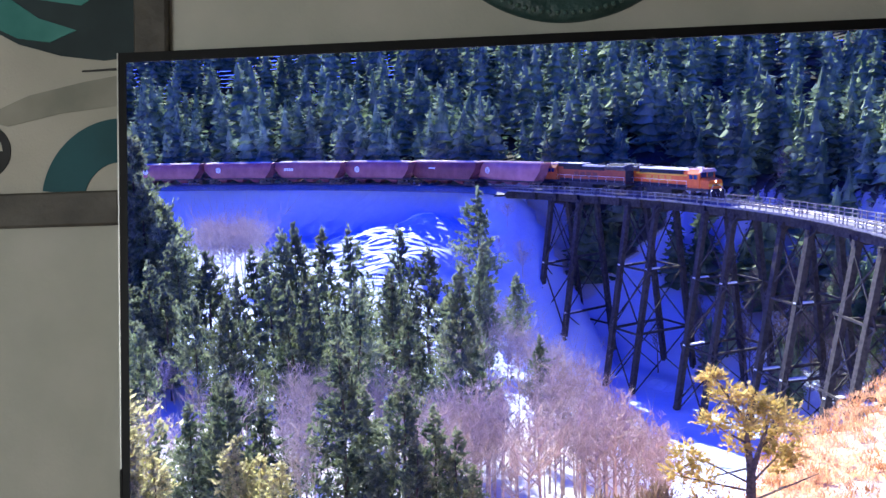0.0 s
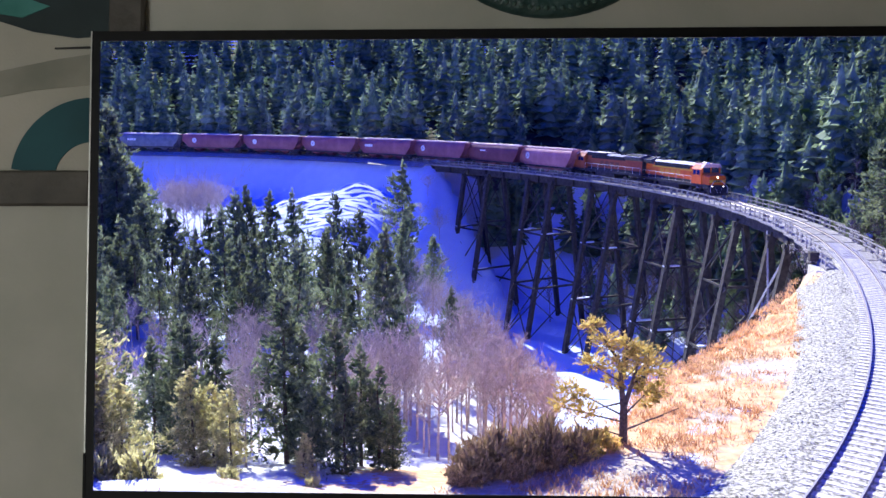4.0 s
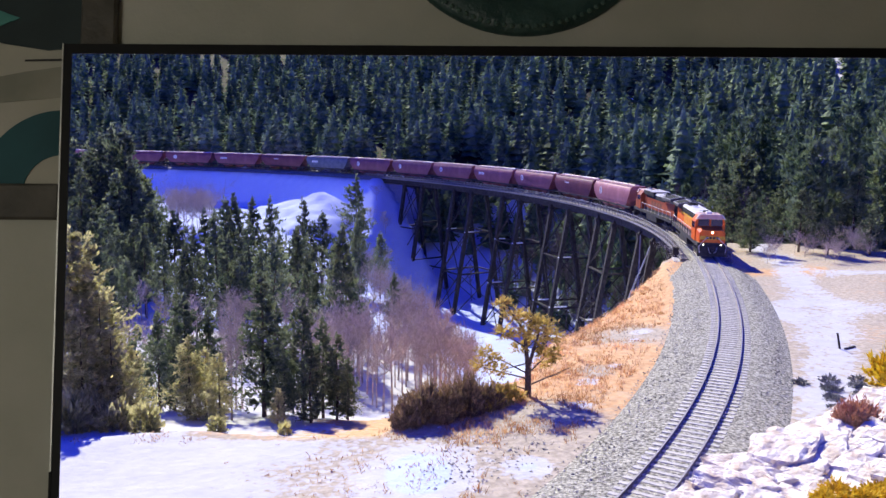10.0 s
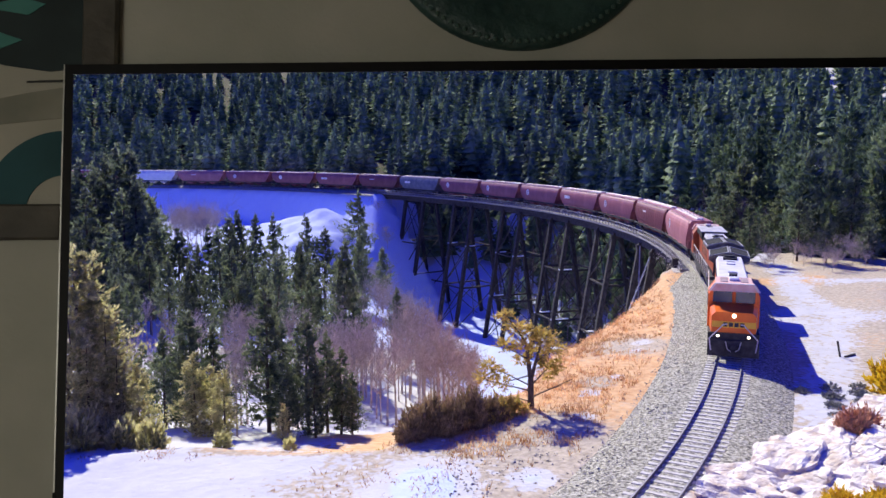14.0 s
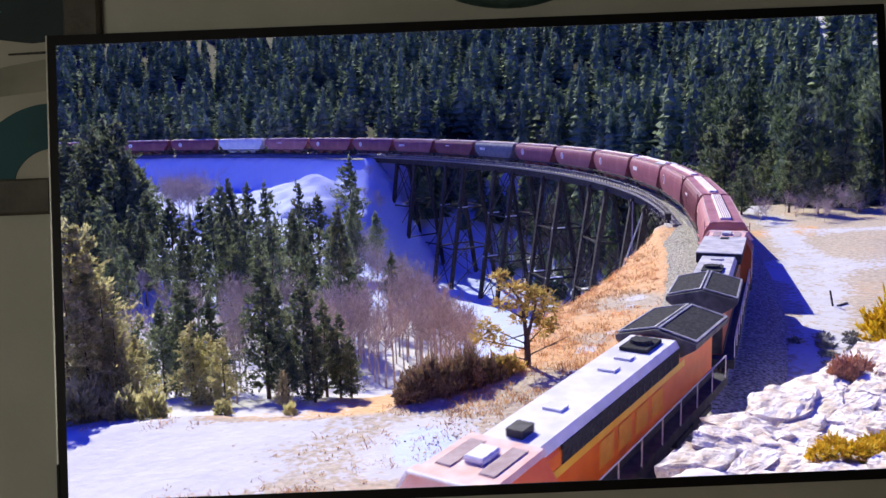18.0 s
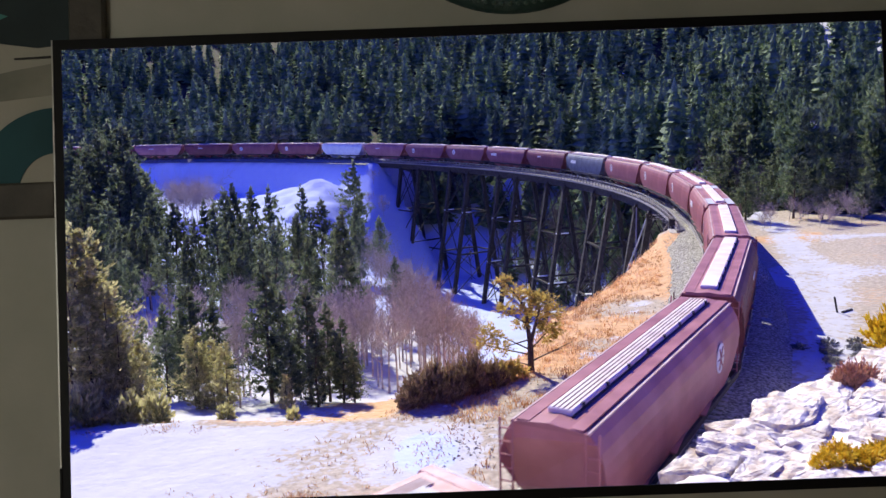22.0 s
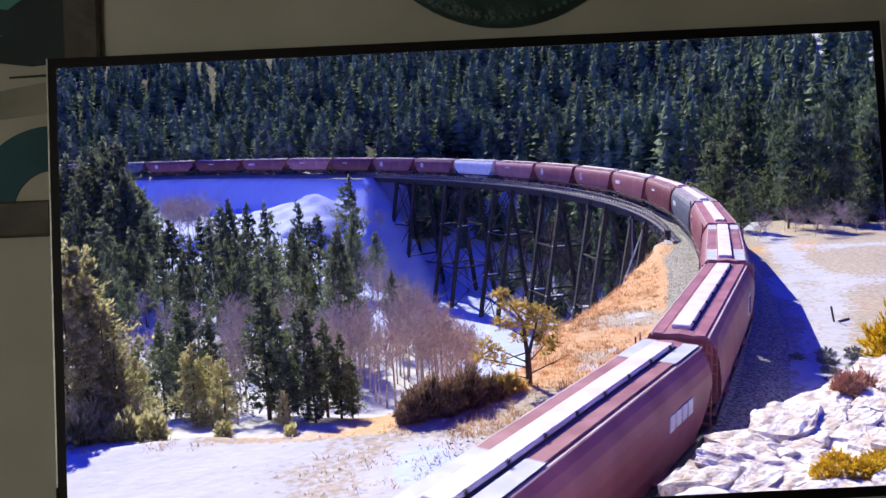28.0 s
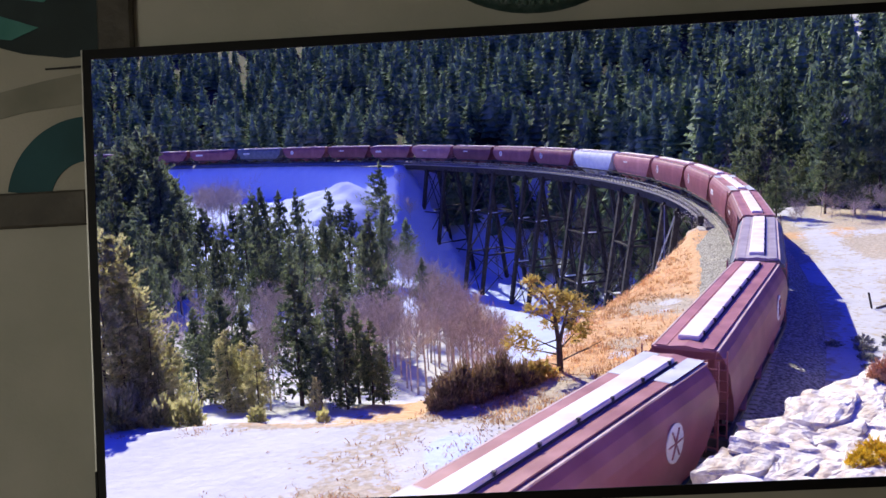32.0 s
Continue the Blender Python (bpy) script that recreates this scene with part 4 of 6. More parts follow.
MID = [(-33.9, 118.0, 15.5), (-30.7, 112.0, 15.2), (-31.5, 120.0, 17.0), (-30.7, 122.0, 17.4), (-28.4, 124.0, 17.1), (-25.3, 122.0, 17.0), (-19.9, 118.0, 16.7), (-16.8, 116.0, 14.6), (-14.5, 112.0, 11.2), (-15.0, 92.0, 10.4), (-17.8, 172.0, 20.4), (-13.7, 132.0, 13.0), (-10.4, 140.0, 11.4), (-26.2, 84.0, 11.3), (-27.7, 92.0, 13.2), (-24.8, 100.0, 12.8), (-24.9, 96.0, 12.6), (-30.8, 80.0, 10.1), (-31.6, 78.0, 10.1), (-21.6, 98.0, 10.3), (-20.9, 106.0, 12.1), (-25.8, 110.0, 13.7), (-19.0, 108.0, 12.8)]
rng = np.random.default_rng(61)
for i in range(17):   # fill the valley's left side
    y = 78 + 58 * rng.random()
    x = y * (-0.43 + 0.33 * rng.random())
    if all(math.hypot(x - a, y - b) > 2.6 for a, b, h in STAND + MID):
        MID.append((x, y, 8.5 + 5.5 * rng.random() + 0.02 * (y - 78)))
FRONT = [(-19.6, 56.0, 7.4), (-18.9, 57.0, 7.1), (-17.1, 54.0, 8.4), (-15.8, 55.0, 7.4), (-22.6, 60.0, 6.5), (-11.4, 52.0, 9.9), (-10.9, 54.0, 7.9), (-8.5, 50.0, 7.9), (-7.4, 51.0, 6.8), (-6.4, 50.0, 5.8), (-5.7, 50.0, 4.2), (-7.7, 48.0, 5.5), (-9.5, 49.0, 4.4), (-5.7, 100.0, 7.3), (-3.7, 96.0, 4.9)]
WARMS = [(-20.9, 46.0, 10.2), (-20.4, 47.0, 9.3), (-20.1, 43.0, 7.0), (-18.9, 45.0, 6.9), (-18.0, 44.0, 5.1), (-17.3, 45.0, 4.2), (-19.2, 43.0, 5.5), (-15.6, 50.0, 4.9), (-14.6, 50.0, 4.3), (-13.2, 48.0, 4.0), (-17.3, 43.0, 3.1), (-9.3, 46.0, 2.2)]
RIGHT = [(36.3, 96.0, 7.2), (41.5, 95.0, 7.6), (43.5, 92.0, 5.0), (49.3, 98.0, 10.4), (53.0, 100.0, 10.4), (43.7, 130.0, 24.8), (45.8, 125.0, 22.5), (45.1, 108.0, 10.2), (49.8, 110.0, 9.7), (50.7, 104.0, 7.8), (48.2, 92.0, 5.5), (39.9, 112.0, 13.0)]
for i, (x, y, h) in enumerate(STAND):
    pine(x, y, h, i, label="tall dark pine tree in a shaded stand", width=1.1)
for i, (x, y, h) in enumerate(MID):
    pine(x, y, h, i + 1, label="slender dark green pine tree rising from snow", width=(0.84, 0.98, 0.76)[i % 3])
for i, (x, y, h) in enumerate(FRONT):
    pine(x, y, h, (0, 2, 4, 0, 2)[i % 5], label="dense dark green pine tree behind the snowy crest", width=1.08)
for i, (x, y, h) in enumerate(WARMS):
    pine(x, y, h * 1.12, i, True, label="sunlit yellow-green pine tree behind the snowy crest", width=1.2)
for i, (x, y, h) in enumerate(RIGHT):
    pine(x, y, h, i + 2, label="dark green conifer at the edge of the field", width=1.3)


def bare_mesh(seed, height, spread, limbs, trunk_r, fan):
    """A leafless tree: trunk and forking limbs with fine twigs."""
    rng = np.random.default_rng(seed)
    v, f = [], []

    def stick(a, b, r):
        d = b - a
        e = np.cross(d, [0.31, 0.7, 0.2])
        e = e / (np.linalg.norm(e) + 1e-9) * r
        g = np.cross(d, e)
        g = g / (np.linalg.norm(g) + 1e-9) * r
        n = len(v)
        v.extend([a + e, a - e * 0.5 + g * 0.87, a - e * 0.5 - g * 0.87, b])
        f.extend([(n, n + 1, n + 3), (n + 1, n + 2, n + 3), (n + 2, n, n + 3)])

    top = np.array([rng.normal(0, 0.2), rng.normal(0, 0.2), height])
    stick(np.array([0, 0, -0.5]), top, trunk_r)
    for i in range(limbs):
        u = 0.36 + 0.62 * rng.random()
        a = top * u
        w = rng.random() * 6.283
        ln = spread * (1.15 - u) * (0.6 + 0.6 * rng.random())
        b = a + np.array([math.cos(w) * ln, math.sin(w) * ln, ln * (0.6 + 0.8 * rng.random())])
        stick(a, b, trunk_r * 0.35)
        for j in range(fan):
            c = a + (b - a) * (0.25 + 0.75 * rng.random())
            stick(c, c + rng.normal(0, 0.33, 3) * ln + [0, 0, 0.35 * ln], trunk_r * 0.17)
    return v, f


def bare_parts(seed, height, spread, limbs, r, fan):
    v, f = bare_mesh(seed, height, spread, limbs, r, fan)
    return raw("trunk", v[:4], f[:3], TWIG), raw("crown", v[4:], [tuple(i - 4 for i in g) for g in f[3:]], TWIG)


ASPENS = [bare_parts(50 + i, 6.0, 2.1, 30, 0.10, 9) for i in range(4)]
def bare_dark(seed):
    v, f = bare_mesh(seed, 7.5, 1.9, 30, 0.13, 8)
    # darker copy of the twig colours that stands in for shade
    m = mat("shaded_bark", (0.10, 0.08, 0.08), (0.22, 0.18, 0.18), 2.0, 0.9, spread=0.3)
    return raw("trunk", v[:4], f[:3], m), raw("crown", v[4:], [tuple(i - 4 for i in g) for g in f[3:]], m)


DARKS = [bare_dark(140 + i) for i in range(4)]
THICKET = [bare_parts(60 + i, 2.6, 2.6, 34, 0.05, 10) for i in range(3)]


def bare_tree(x, y, k, i, name="aspen_tree", stock=ASPENS, label="leafless grey aspen tree standing in snow", category="tree", group="bare aspen grove"):
    t = tagged(new(name), label, category, group=group)
    t.matrix_basis = Matrix.Translation((x, y, gz(x, y) - 0.05)) @ Matrix.Rotation(i * 2.4, 4, "Z") @ Matrix.Diagonal((k, k, k, 1))
    shared("trunk", stock[i % len(stock)][0], t, Matrix())
    shared("crown", stock[i % len(stock)][1], t, Matrix())
    drawn(t, (x, y, gz(x, y)))


rng = np.random.default_rng(8)
for i in range(96):   # the grove in the valley
    y = 58 + 30 * rng.random() ** 1.2
    x = y * (-0.150 + 0.195 * rng.random())
    bare_tree(x, y, 0.85 + 0.4 * rng.random(), i)
for i in range(64):   # scattered among the pines
    y = 54 + 62 * rng.random()
    x = y * (-0.41 + 0.30 * rng.random())
    bare_tree(x, y, 0.7 + 0.5 * rng.random(), i + 1)
for i in range(24):   # scrub on the bank beside the bridge
    y = 120 + 65 * rng.random()
    x = y * (-0.115 + 0.095 * rng.random())
    bare_tree(x, y, 1.3 + 0.9 * rng.random(), i, "bare_bush", THICKET, "leafless brown bush on the snowy bank", "bush", "bank scrub")
for i in range(16):
    y = 196 + 16 * rng.random()
    x = y * (-0.335 + 0.06 * rng.random())
    bare_tree(x, y, 2.2 + 1.2 * rng.random(), i, "bare_bush", THICKET, "leafless reddish bush on blue shaded snow", "bush", "bank scrub")
bare_tree(-13.0, 50.0, 1.0, 2, label="leafless grey tree among the front pines")
for i in range(28):
    y = 86 + 9 * rng.random()
    x = y * (0.385 + 0.21 * rng.random())
    bare_tree(x, y, 0.45 + 0.55 * rng.random(), i, "bare_bush", THICKET, "leafless grey bush at the edge of the field", "bush", "field scrub")


for i in range(230):   # bare trees behind the bridge, the bank's shade put into their bark colour
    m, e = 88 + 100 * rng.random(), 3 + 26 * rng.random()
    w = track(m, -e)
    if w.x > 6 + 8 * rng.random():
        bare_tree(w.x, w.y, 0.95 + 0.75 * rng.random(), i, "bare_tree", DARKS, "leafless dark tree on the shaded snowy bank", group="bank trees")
for i in range(26):   # low growth on the snowy flank beside the bridge
    y = 176 + 46 * rng.random()
    x = -8 - 16 * rng.random() + 0.12 * (200 - y)
    bare_tree(x, y, 0.7 + 0.9 * rng.random(), i, "bare_bush", THICKET, "leafless brown bush on the snowy bank", "bush", "bank scrub")


def shrub_mesh(seed, material, n=70, size=0.28, per=5, tall=1.0):
    """A lumpy dome of short sprays, open at the foot."""
    rng = np.random.default_rng(seed)
    lumps = rng.normal(0, 1, (7, 3))
    lumps[:, 2] = np.abs(lumps[:, 2])
    lumps /= np.linalg.norm(lumps, axis=1)[:, None]
    b = []
    for i in range(n):
        d = rng.normal(0, 1, 3)
        d[2] = abs(d[2]) * 0.9 + 0.05
        d /= np.linalg.norm(d)
        r = (0.62 + 0.40 * max(0, (lumps @ d).max()) ** 6) * (0.55 + 0.5 * rng.random() ** 0.5)
        e = d * r * [1, 1, tall]
        b.append((e * 0.62, e + rng.normal(0, 0.07, 3)))
    return clump_mesh("foliage", rng, b, size, material, per, 0.2)


SHRUBS = {
    "brown": [shrub_mesh(80 + i, SHRUB, 430, 0.10, 9) for i in range(3)],
    "gold": [shrub_mesh(84, NEEDLE_GOLD, 130, 0.16, 7)],
    "yellow": [shrub_mesh(86, mat("yellow_foliage", (0.60, 0.38, 0.015), (0.85, 0.62, 0.05), 3.0, 0.8, spread=0.25, thin=0.3), 200, 0.11, 8, 0.8)],
    "rust": [shrub_mesh(87, RUST, 260, 0.10, 8, 0.8)],
    "olive": [shrub_mesh(88, NEEDLE_WARM, 150, 0.14, 8)],
    "grey": [shrub_mesh(89, mat("grey_sage", (0.20, 0.20, 0.185), (0.40, 0.40, 0.37), 4.0, 0.9, spread=0.3), 90, 0.15, 6, 0.6)],
}


def shrub(x, y, r, kind, label, i=0, h=1.0, lift=0.0):
    t = tagged(new("shrub"), label, "shrub", group=kind + " shrubs")
    t.matrix_basis = Matrix.Translation((x, y, gz(x, y) - 0.05 + lift)) @ Matrix.Rotation(x * 5 + i, 4, "Z") @ Matrix.Diagonal((r, r, r * h, 1))
    shared("foliage", SHRUBS[kind][i % len(SHRUBS[kind])], t, Matrix())
    drawn(t, (x, y, gz(x, y)))


for i, (x, y, r, h) in enumerate([(-1.4, 38.9, 1.05, 1.6), (-0.6, 39.5, 1.2, 2.1), (0.5, 39.6, 1.05, 1.8), (1.5, 40.0, 1.2, 1.75), (2.5, 40.8, 1.0, 1.7), (-1.9, 38.6, 0.6, 1.4), (0.2, 39.0, 0.7, 1.3)]):
    shrub(x, y, r, "brown", "dense brown juniper shrub on the grassy crest", i, h)
for i, (x, y, r, h) in enumerate([(3.1, 41.2, 0.95, 1.6), (3.8, 41.9, 0.8, 1.5), (2.6, 40.4, 0.55, 1.5), (-3.1, 38.3, 0.45, 1.6)]):
    shrub(x, y, r, "gold", "golden green juniper shrub below the pine", i, h)
for i, (x, y, r, h) in enumerate([(-17.5, 41.5, 1.3, 1.3), (-19.5, 41.8, 1.4, 1.5), (-15.9, 42.0, 1.0, 1.4), (-8.3, 43.0, 0.5, 1.7), (-18.4, 42.5, 1.4, 1.8), (-12.0, 43.0, 0.7, 1.4), (-16.6, 40.6, 1.2, 1.5), (-18.6, 40.2, 1.5, 1.6), (-15.0, 40.6, 1.1, 1.6)]):
    shrub(x, y, r, "olive", "sunlit olive green shrub behind the snowy crest", i, h)
for i, (x, y, r) in enumerate([(25.9, 44.6, 2.2), (27.6, 44.0, 2.8), (24.9, 43.2, 1.3), (26.6, 42.6, 1.6)]):
    shrub(x, y, r, "yellow", "bright yellow-green shrub beside the field", i, 1.75)
for i, (x, y, r) in enumerate([(12.6, 21.6, 0.7), (13.5, 21.7, 0.8), (14.5, 22.0, 0.85), (15.4, 22.4, 0.8), (11.8, 21.2, 0.6), (10.6, 20.8, 0.6), (11.2, 20.9, 0.65), (10.0, 20.4, 0.5), (12.2, 21.6, 0.7)]):
    shrub(x, y, r, "yellow", "bright yellow low shrub on pale rock", i, 1.0, 0.3)
for i, (x, y, r) in enumerate([(15.6, 29.9, 0.75), (16.3, 30.5, 0.85), (15.0, 29.6, 0.5), (15.9, 30.6, 0.6)]):
    shrub(x, y, r, "rust", "rust brown dry shrub on pale rock", i, 1.6, 0.3)
for i in range(20):
    shrub(20.2 + (i % 10) * 0.6, 40.6 + (i * 37 % 11) * 0.4 + 1.3 * (i // 10), 0.55 + 0.3 * (i * 29 % 7) / 7, "grey", "low grey sagebrush beside the rocks", i, 0.8)

# the golden pine on the slope
gold = tagged(new("golden_pine_tree"), "golden green pine tree with a forked trunk on the grassy slope", "tree")
gx, gy = 4.8, 42.9
gold.matrix_basis = Matrix.Translation((gx, gy, gz(gx, gy) - 0.1)) @ Matrix.Diagonal((1.0, 1.0, 0.87, 1.0))
bm = bmesh.new()
rod(bm, (0, 0, -0.3), (-0.05, 0, 1.9), 0.19, 0.16)
rod(bm, (-0.05, 0, 1.9), (-0.3, 0.1, 4.2), 0.15, 0.07)
rod(bm, (-0.3, 0.1, 4.2), (-1.4, 0.1, 6.0), 0.07, 0.03)
rod(bm, (-0.05, 0, 1.9), (0.5, -0.1, 4.4), 0.12, 0.04)
part("trunk", bm, BARK, gold)
rng = np.random.default_rng(3)
for a, b in (((0, 0, 0.5), (-0.9, 0.2, 0.75)), ((0, 0, 0.8), (2.2, -0.1, 2.0)), ((0, 0, 1.6), (1.2, 0.3, 2.9)), ((0, 0, 1.5), (-1.9, 0.4, 2.5)), ((-0.2, 0, 3.2), (-1.4, -0.3, 4.1)), ((0.2, 0, 3.0), (1.3, 0.4, 4.0)), ((0, 0, 1.2), (-2.5, -0.3, 2.0)), ((-0.1, 0, 2.2), (-1.4, 0.2, 1.7)), ((0.9, 0, 1.3), (1.7, 0.2, 1.5))):
    bm = bmesh.new()
    rod(bm, a, b, 0.055, 0.018, 6)
    part("limb", bm, BARK, gold)
boughs = []
for c, r, n in (((-1.45, 0, 6.0), 0.5, 13), ((-0.9, 0.1, 5.2), 0.75, 20), ((0.0, 0.2, 4.9), 0.7, 18), ((0.7, 0, 4.6), 0.8, 22), ((1.25, 0.1, 3.9), 0.7, 18), ((-1.35, 0.1, 4.1), 0.65, 15), ((-0.4, -0.3, 4.2), 0.6, 12), ((1.3, 0, 2.9), 0.5, 10), ((0.9, 0.2, 2.1), 0.4, 6), ((-2.2, 0.2, 2.8), 0.65, 13), ((-2.6, -0.2, 2.1), 0.6, 12), ((-1.6, 0.1, 1.7), 0.7, 14), ((-1.8, 0.1, 2.4), 0.5, 8), ((0.3, 0.1, 3.6), 0.55, 9), ((0.75, 0.0, 2.9), 0.6, 13), ((-0.5, 0.1, 3.2), 0.6, 12), ((1.15, 0.1, 2.5), 0.5, 9)):
    for i in range(int(3.4 * n)):
        d = rng.normal(0, 1, 3)
        d = d / np.linalg.norm(d) * r * (0.7 + 0.5 * rng.random())
        boughs.append((np.array(c) + d * 0.2, np.array(c) + d * [1.1, 1.1, 0.8]))
part("crown", clump_mesh("crown", rng, boughs, 0.12, NEEDLE_GOLD, 7), None, gold)
drawn(gold, gold.matrix_basis.translation)

# dry grass on the slope, by bands from near to far
STRAW = mat("dry_grass", (0.42, 0.19, 0.07), (0.88, 0.62, 0.36), 0.8, 0.9, spread=0.45, thin=0.4)
rng = np.random.default_rng(21)
pts = []
for i in range(7600):
    s, d = 2 + 68 * rng.random(), 4.8 + 13 * rng.random() ** 0.8
    p = track(s, d)
    grey = min(math.hypot(p.x - a, p.y - b) / r for a, b, r in ((2.6, 33.5, 2.2), (0.7, 32.0, 2.0), (4.4, 36.0, 1.5), (5.4, 39.2, 1.8), (13.6, 57.0, 2.2)))
    if grey > 0.7 + 0.5 * rng.random() and bumps(p.x, p.y, 2.6, 3) + 0.9 * rng.random() > 0.0 and p.x > 0.2:
        pts.append((p.x, p.y))
for i in range(220):
    x, y = -20 + 26 * rng.random(), 36.8 + 1.9 * rng.random()
    if bumps(x, y, 2.0, 1) > 0.1:
        pts.append((x, y))
for i in range(300):
    w = rng.normal(0, 1, 2)
    pts.append(((-9.0 + 1.5 * w[0], 28.3 + 0.5 * w[1]), (-5.6 + 0.7 * w[0], 28.4 + 0.4 * w[1]), (-2.0 + 3 * w[0], 32.0 + 2.5 * w[1]))[i % 3])
pts = np.array(pts)
pts = pts[np.argsort(pts[:, 1])]
hz = ground_z(pts[:, 0], pts[:, 1])
for band in np.array_split(np.arange(len(pts)), 16):
    v, f = [], []
    for i in band:
        tall = (0.14 + 0.22 * rng.random()) * (0.6 if pts[i, 0] < 1 else 1.0)
        for j in range(7):
            w = rng.random() * 6.283
            c = np.array([pts[i, 0] + rng.normal(0, 0.16), pts[i, 1] + rng.normal(0, 0.16), hz[i] - 0.03])
            e = np.array([math.cos(w), math.sin(w), 0]) * 0.03
            n = len(v)
            v += [c - e, c + e, c + [rng.normal(0, 0.10), rng.normal(0, 0.10), tall * (0.6 + 0.6 * rng.random())]]
            f.append((n, n + 1, n + 2))
    ob = new("dry_grass", raw("dry_grass", v, f, STRAW))
    tagged(ob, "tufts of dry orange grass on the slope", "grass", kind="stuff")
    m = pts[band].mean(0)
    drawn(ob, (m[0], m[1], -2))

# loose stones along the shoulders of the ballast, by bands from near to far
GRAVEL = mat("loose_stone", (0.24, 0.215, 0.19), (0.60, 0.56, 0.50), 0.7, 0.9, spread=0.45)
OCT = np.array([(1, 0, 0), (-1, 0, 0), (0, 1, 0), (0, -1, 0), (0, 0, 1), (0, 0, -1)], float)
OCF = np.array([(0, 2, 4), (2, 1, 4), (1, 3, 4), (3, 0, 4), (2, 0, 5), (1, 2, 5), (3, 1, 5), (0, 3, 5)])
rng = np.random.default_rng(41)
rows = []
for i in range(6000):
    s = -18 + 98 * rng.random() ** 1.25
    if rng.random() < 0.62:
        d = 1.5 + 2.9 * rng.random()
    else:
        d = -(1.6 + 1.7 * rng.random())
    p = track(s, d)
    rows.append((p.x, p.y, d, s))
for i in range(420):   # on the bare grey ground
    cx, cy, r = ((2.6, 33.5, 1.5), (0.7, 32.0, 1.4), (4.4, 36.0, 1.1), (5.4, 39.2, 1.5), (13.6, 57.0, 1.6))[i % 5]
    rows.append((cx + rng.normal(0, 0.6 * r), cy + rng.normal(0, 0.7 * r), 9.0, 20.0))
for i in range(110):   # strewn over the bare soil in front
    x, y = -2 + 8 * rng.random() ** 0.6, 29 + 9.5 * rng.random()
    if to_track(x, y)[1] > 5.5:
        rows.append((x, y, 9.5, 0.0))
rows = np.array(rows)
rows = rows[np.argsort(rows[:, 1])]
top = np.interp(np.abs(rows[:, 2]), [2.2, 3.6, 6.0], [-0.24, -0.48, -1.2])
hz = np.maximum(ground_z(rows[:, 0], rows[:, 1]), top)
for band in np.array_split(np.arange(len(rows)), 14):
    v, f = [], []
    for j, i in enumerate(band):
        k = 0.03 + (0.045 if rows[i, 2] < 9.2 else 0.09) * rng.random() ** (2 if rows[i, 2] < 9.2 else 4)
        q = OCT * (k * (0.6 + 0.8 * rng.random((6, 1)))) * [1, 1, 0.45]
        a = rng.random() * 6.283
        q = q @ np.array([[math.cos(a), math.sin(a), 0], [-math.sin(a), math.cos(a), 0], [0, 0, 1]]) + rng.normal(0, 0.2 * k, (6, 3))
        v.append(q + [rows[i, 0], rows[i, 1], hz[i] + 0.02])
        f.append(OCF + 6 * j)
    ob = new("loose_gravel", raw("loose_gravel", np.concatenate(v), np.concatenate(f), GRAVEL))
    tagged(ob, "loose grey stones beside the railway track", "gravel", kind="stuff")
    m = rows[band].mean(0)
    drawn(ob, (m[0], m[1], -0.6))

# far woods: every band of trees is one object
def far_crown(seed, rings=9, sides=9, leaves=84, size=0.5):
    """A full conifer crown: tiers of drooping boughs round a dense core, fringed with loose sprays."""
    rng = np.random.default_rng(seed)
    v, f = [], []
    wide = 2.0 + 0.5 * rng.random()
    power = 0.65 + 0.3 * rng.random()
    for i in range(rings):
        u = i / rings
        for z, k in ((0.9 + 8.6 * u - 0.28, 1.0), (0.9 + 8.6 * (u + 0.5 / rings), 0.5)):
            for j in range(sides):
                a = 6.283 * (j + 0.5 * (i % 2)) / sides
                r = wide * ((1 - u) ** power + 0.03) * k * (0.62 + 0.55 * rng.random())
                v.append((r * math.cos(a), r * math.sin(a), z + rng.normal(0, 0.13)))
    for i in range(2 * rings - 1):
        for j in range(sides):
            a, b = i * sides + j, i * sides + (j + 1) % sides
            f += [(a, b, b + sides), (a, b + sides, a + sides)]
    n = len(v)
    v.append((0, 0, 10.0))
    f += [(n - sides + j, n - sides + (j + 1) % sides, n) for j in range(sides)]
    for i in range(leaves):
        u = rng.random() ** 1.3 * 0.97
        a, r = rng.random() * 6.283, wide * ((1 - u) ** power + 0.05) * (0.75 + 0.35 * rng.random())
        c = np.array([r * math.cos(a), r * math.sin(a), 0.8 + 8.8 * u])
        e1 = np.array([math.cos(a), math.sin(a), 0.1]) + rng.normal(0, 0.4, 3)
        e2 = np.cross(e1, rng.normal(0, 1, 3))
        e2 /= np.linalg.norm(e2) + 1e-6
        k = size * (0.6 + 0.8 * rng.random())
        n = len(v)
        v += [tuple(c - e1 * k * 0.5), tuple(c + e2 * k * 0.4), tuple(c + e1 * k), tuple(c - e2 * k * 0.4)]
        f += [(n, n + 1, n + 2), (n, n + 2, n + 3)]
    return np.array(v), np.array(f)


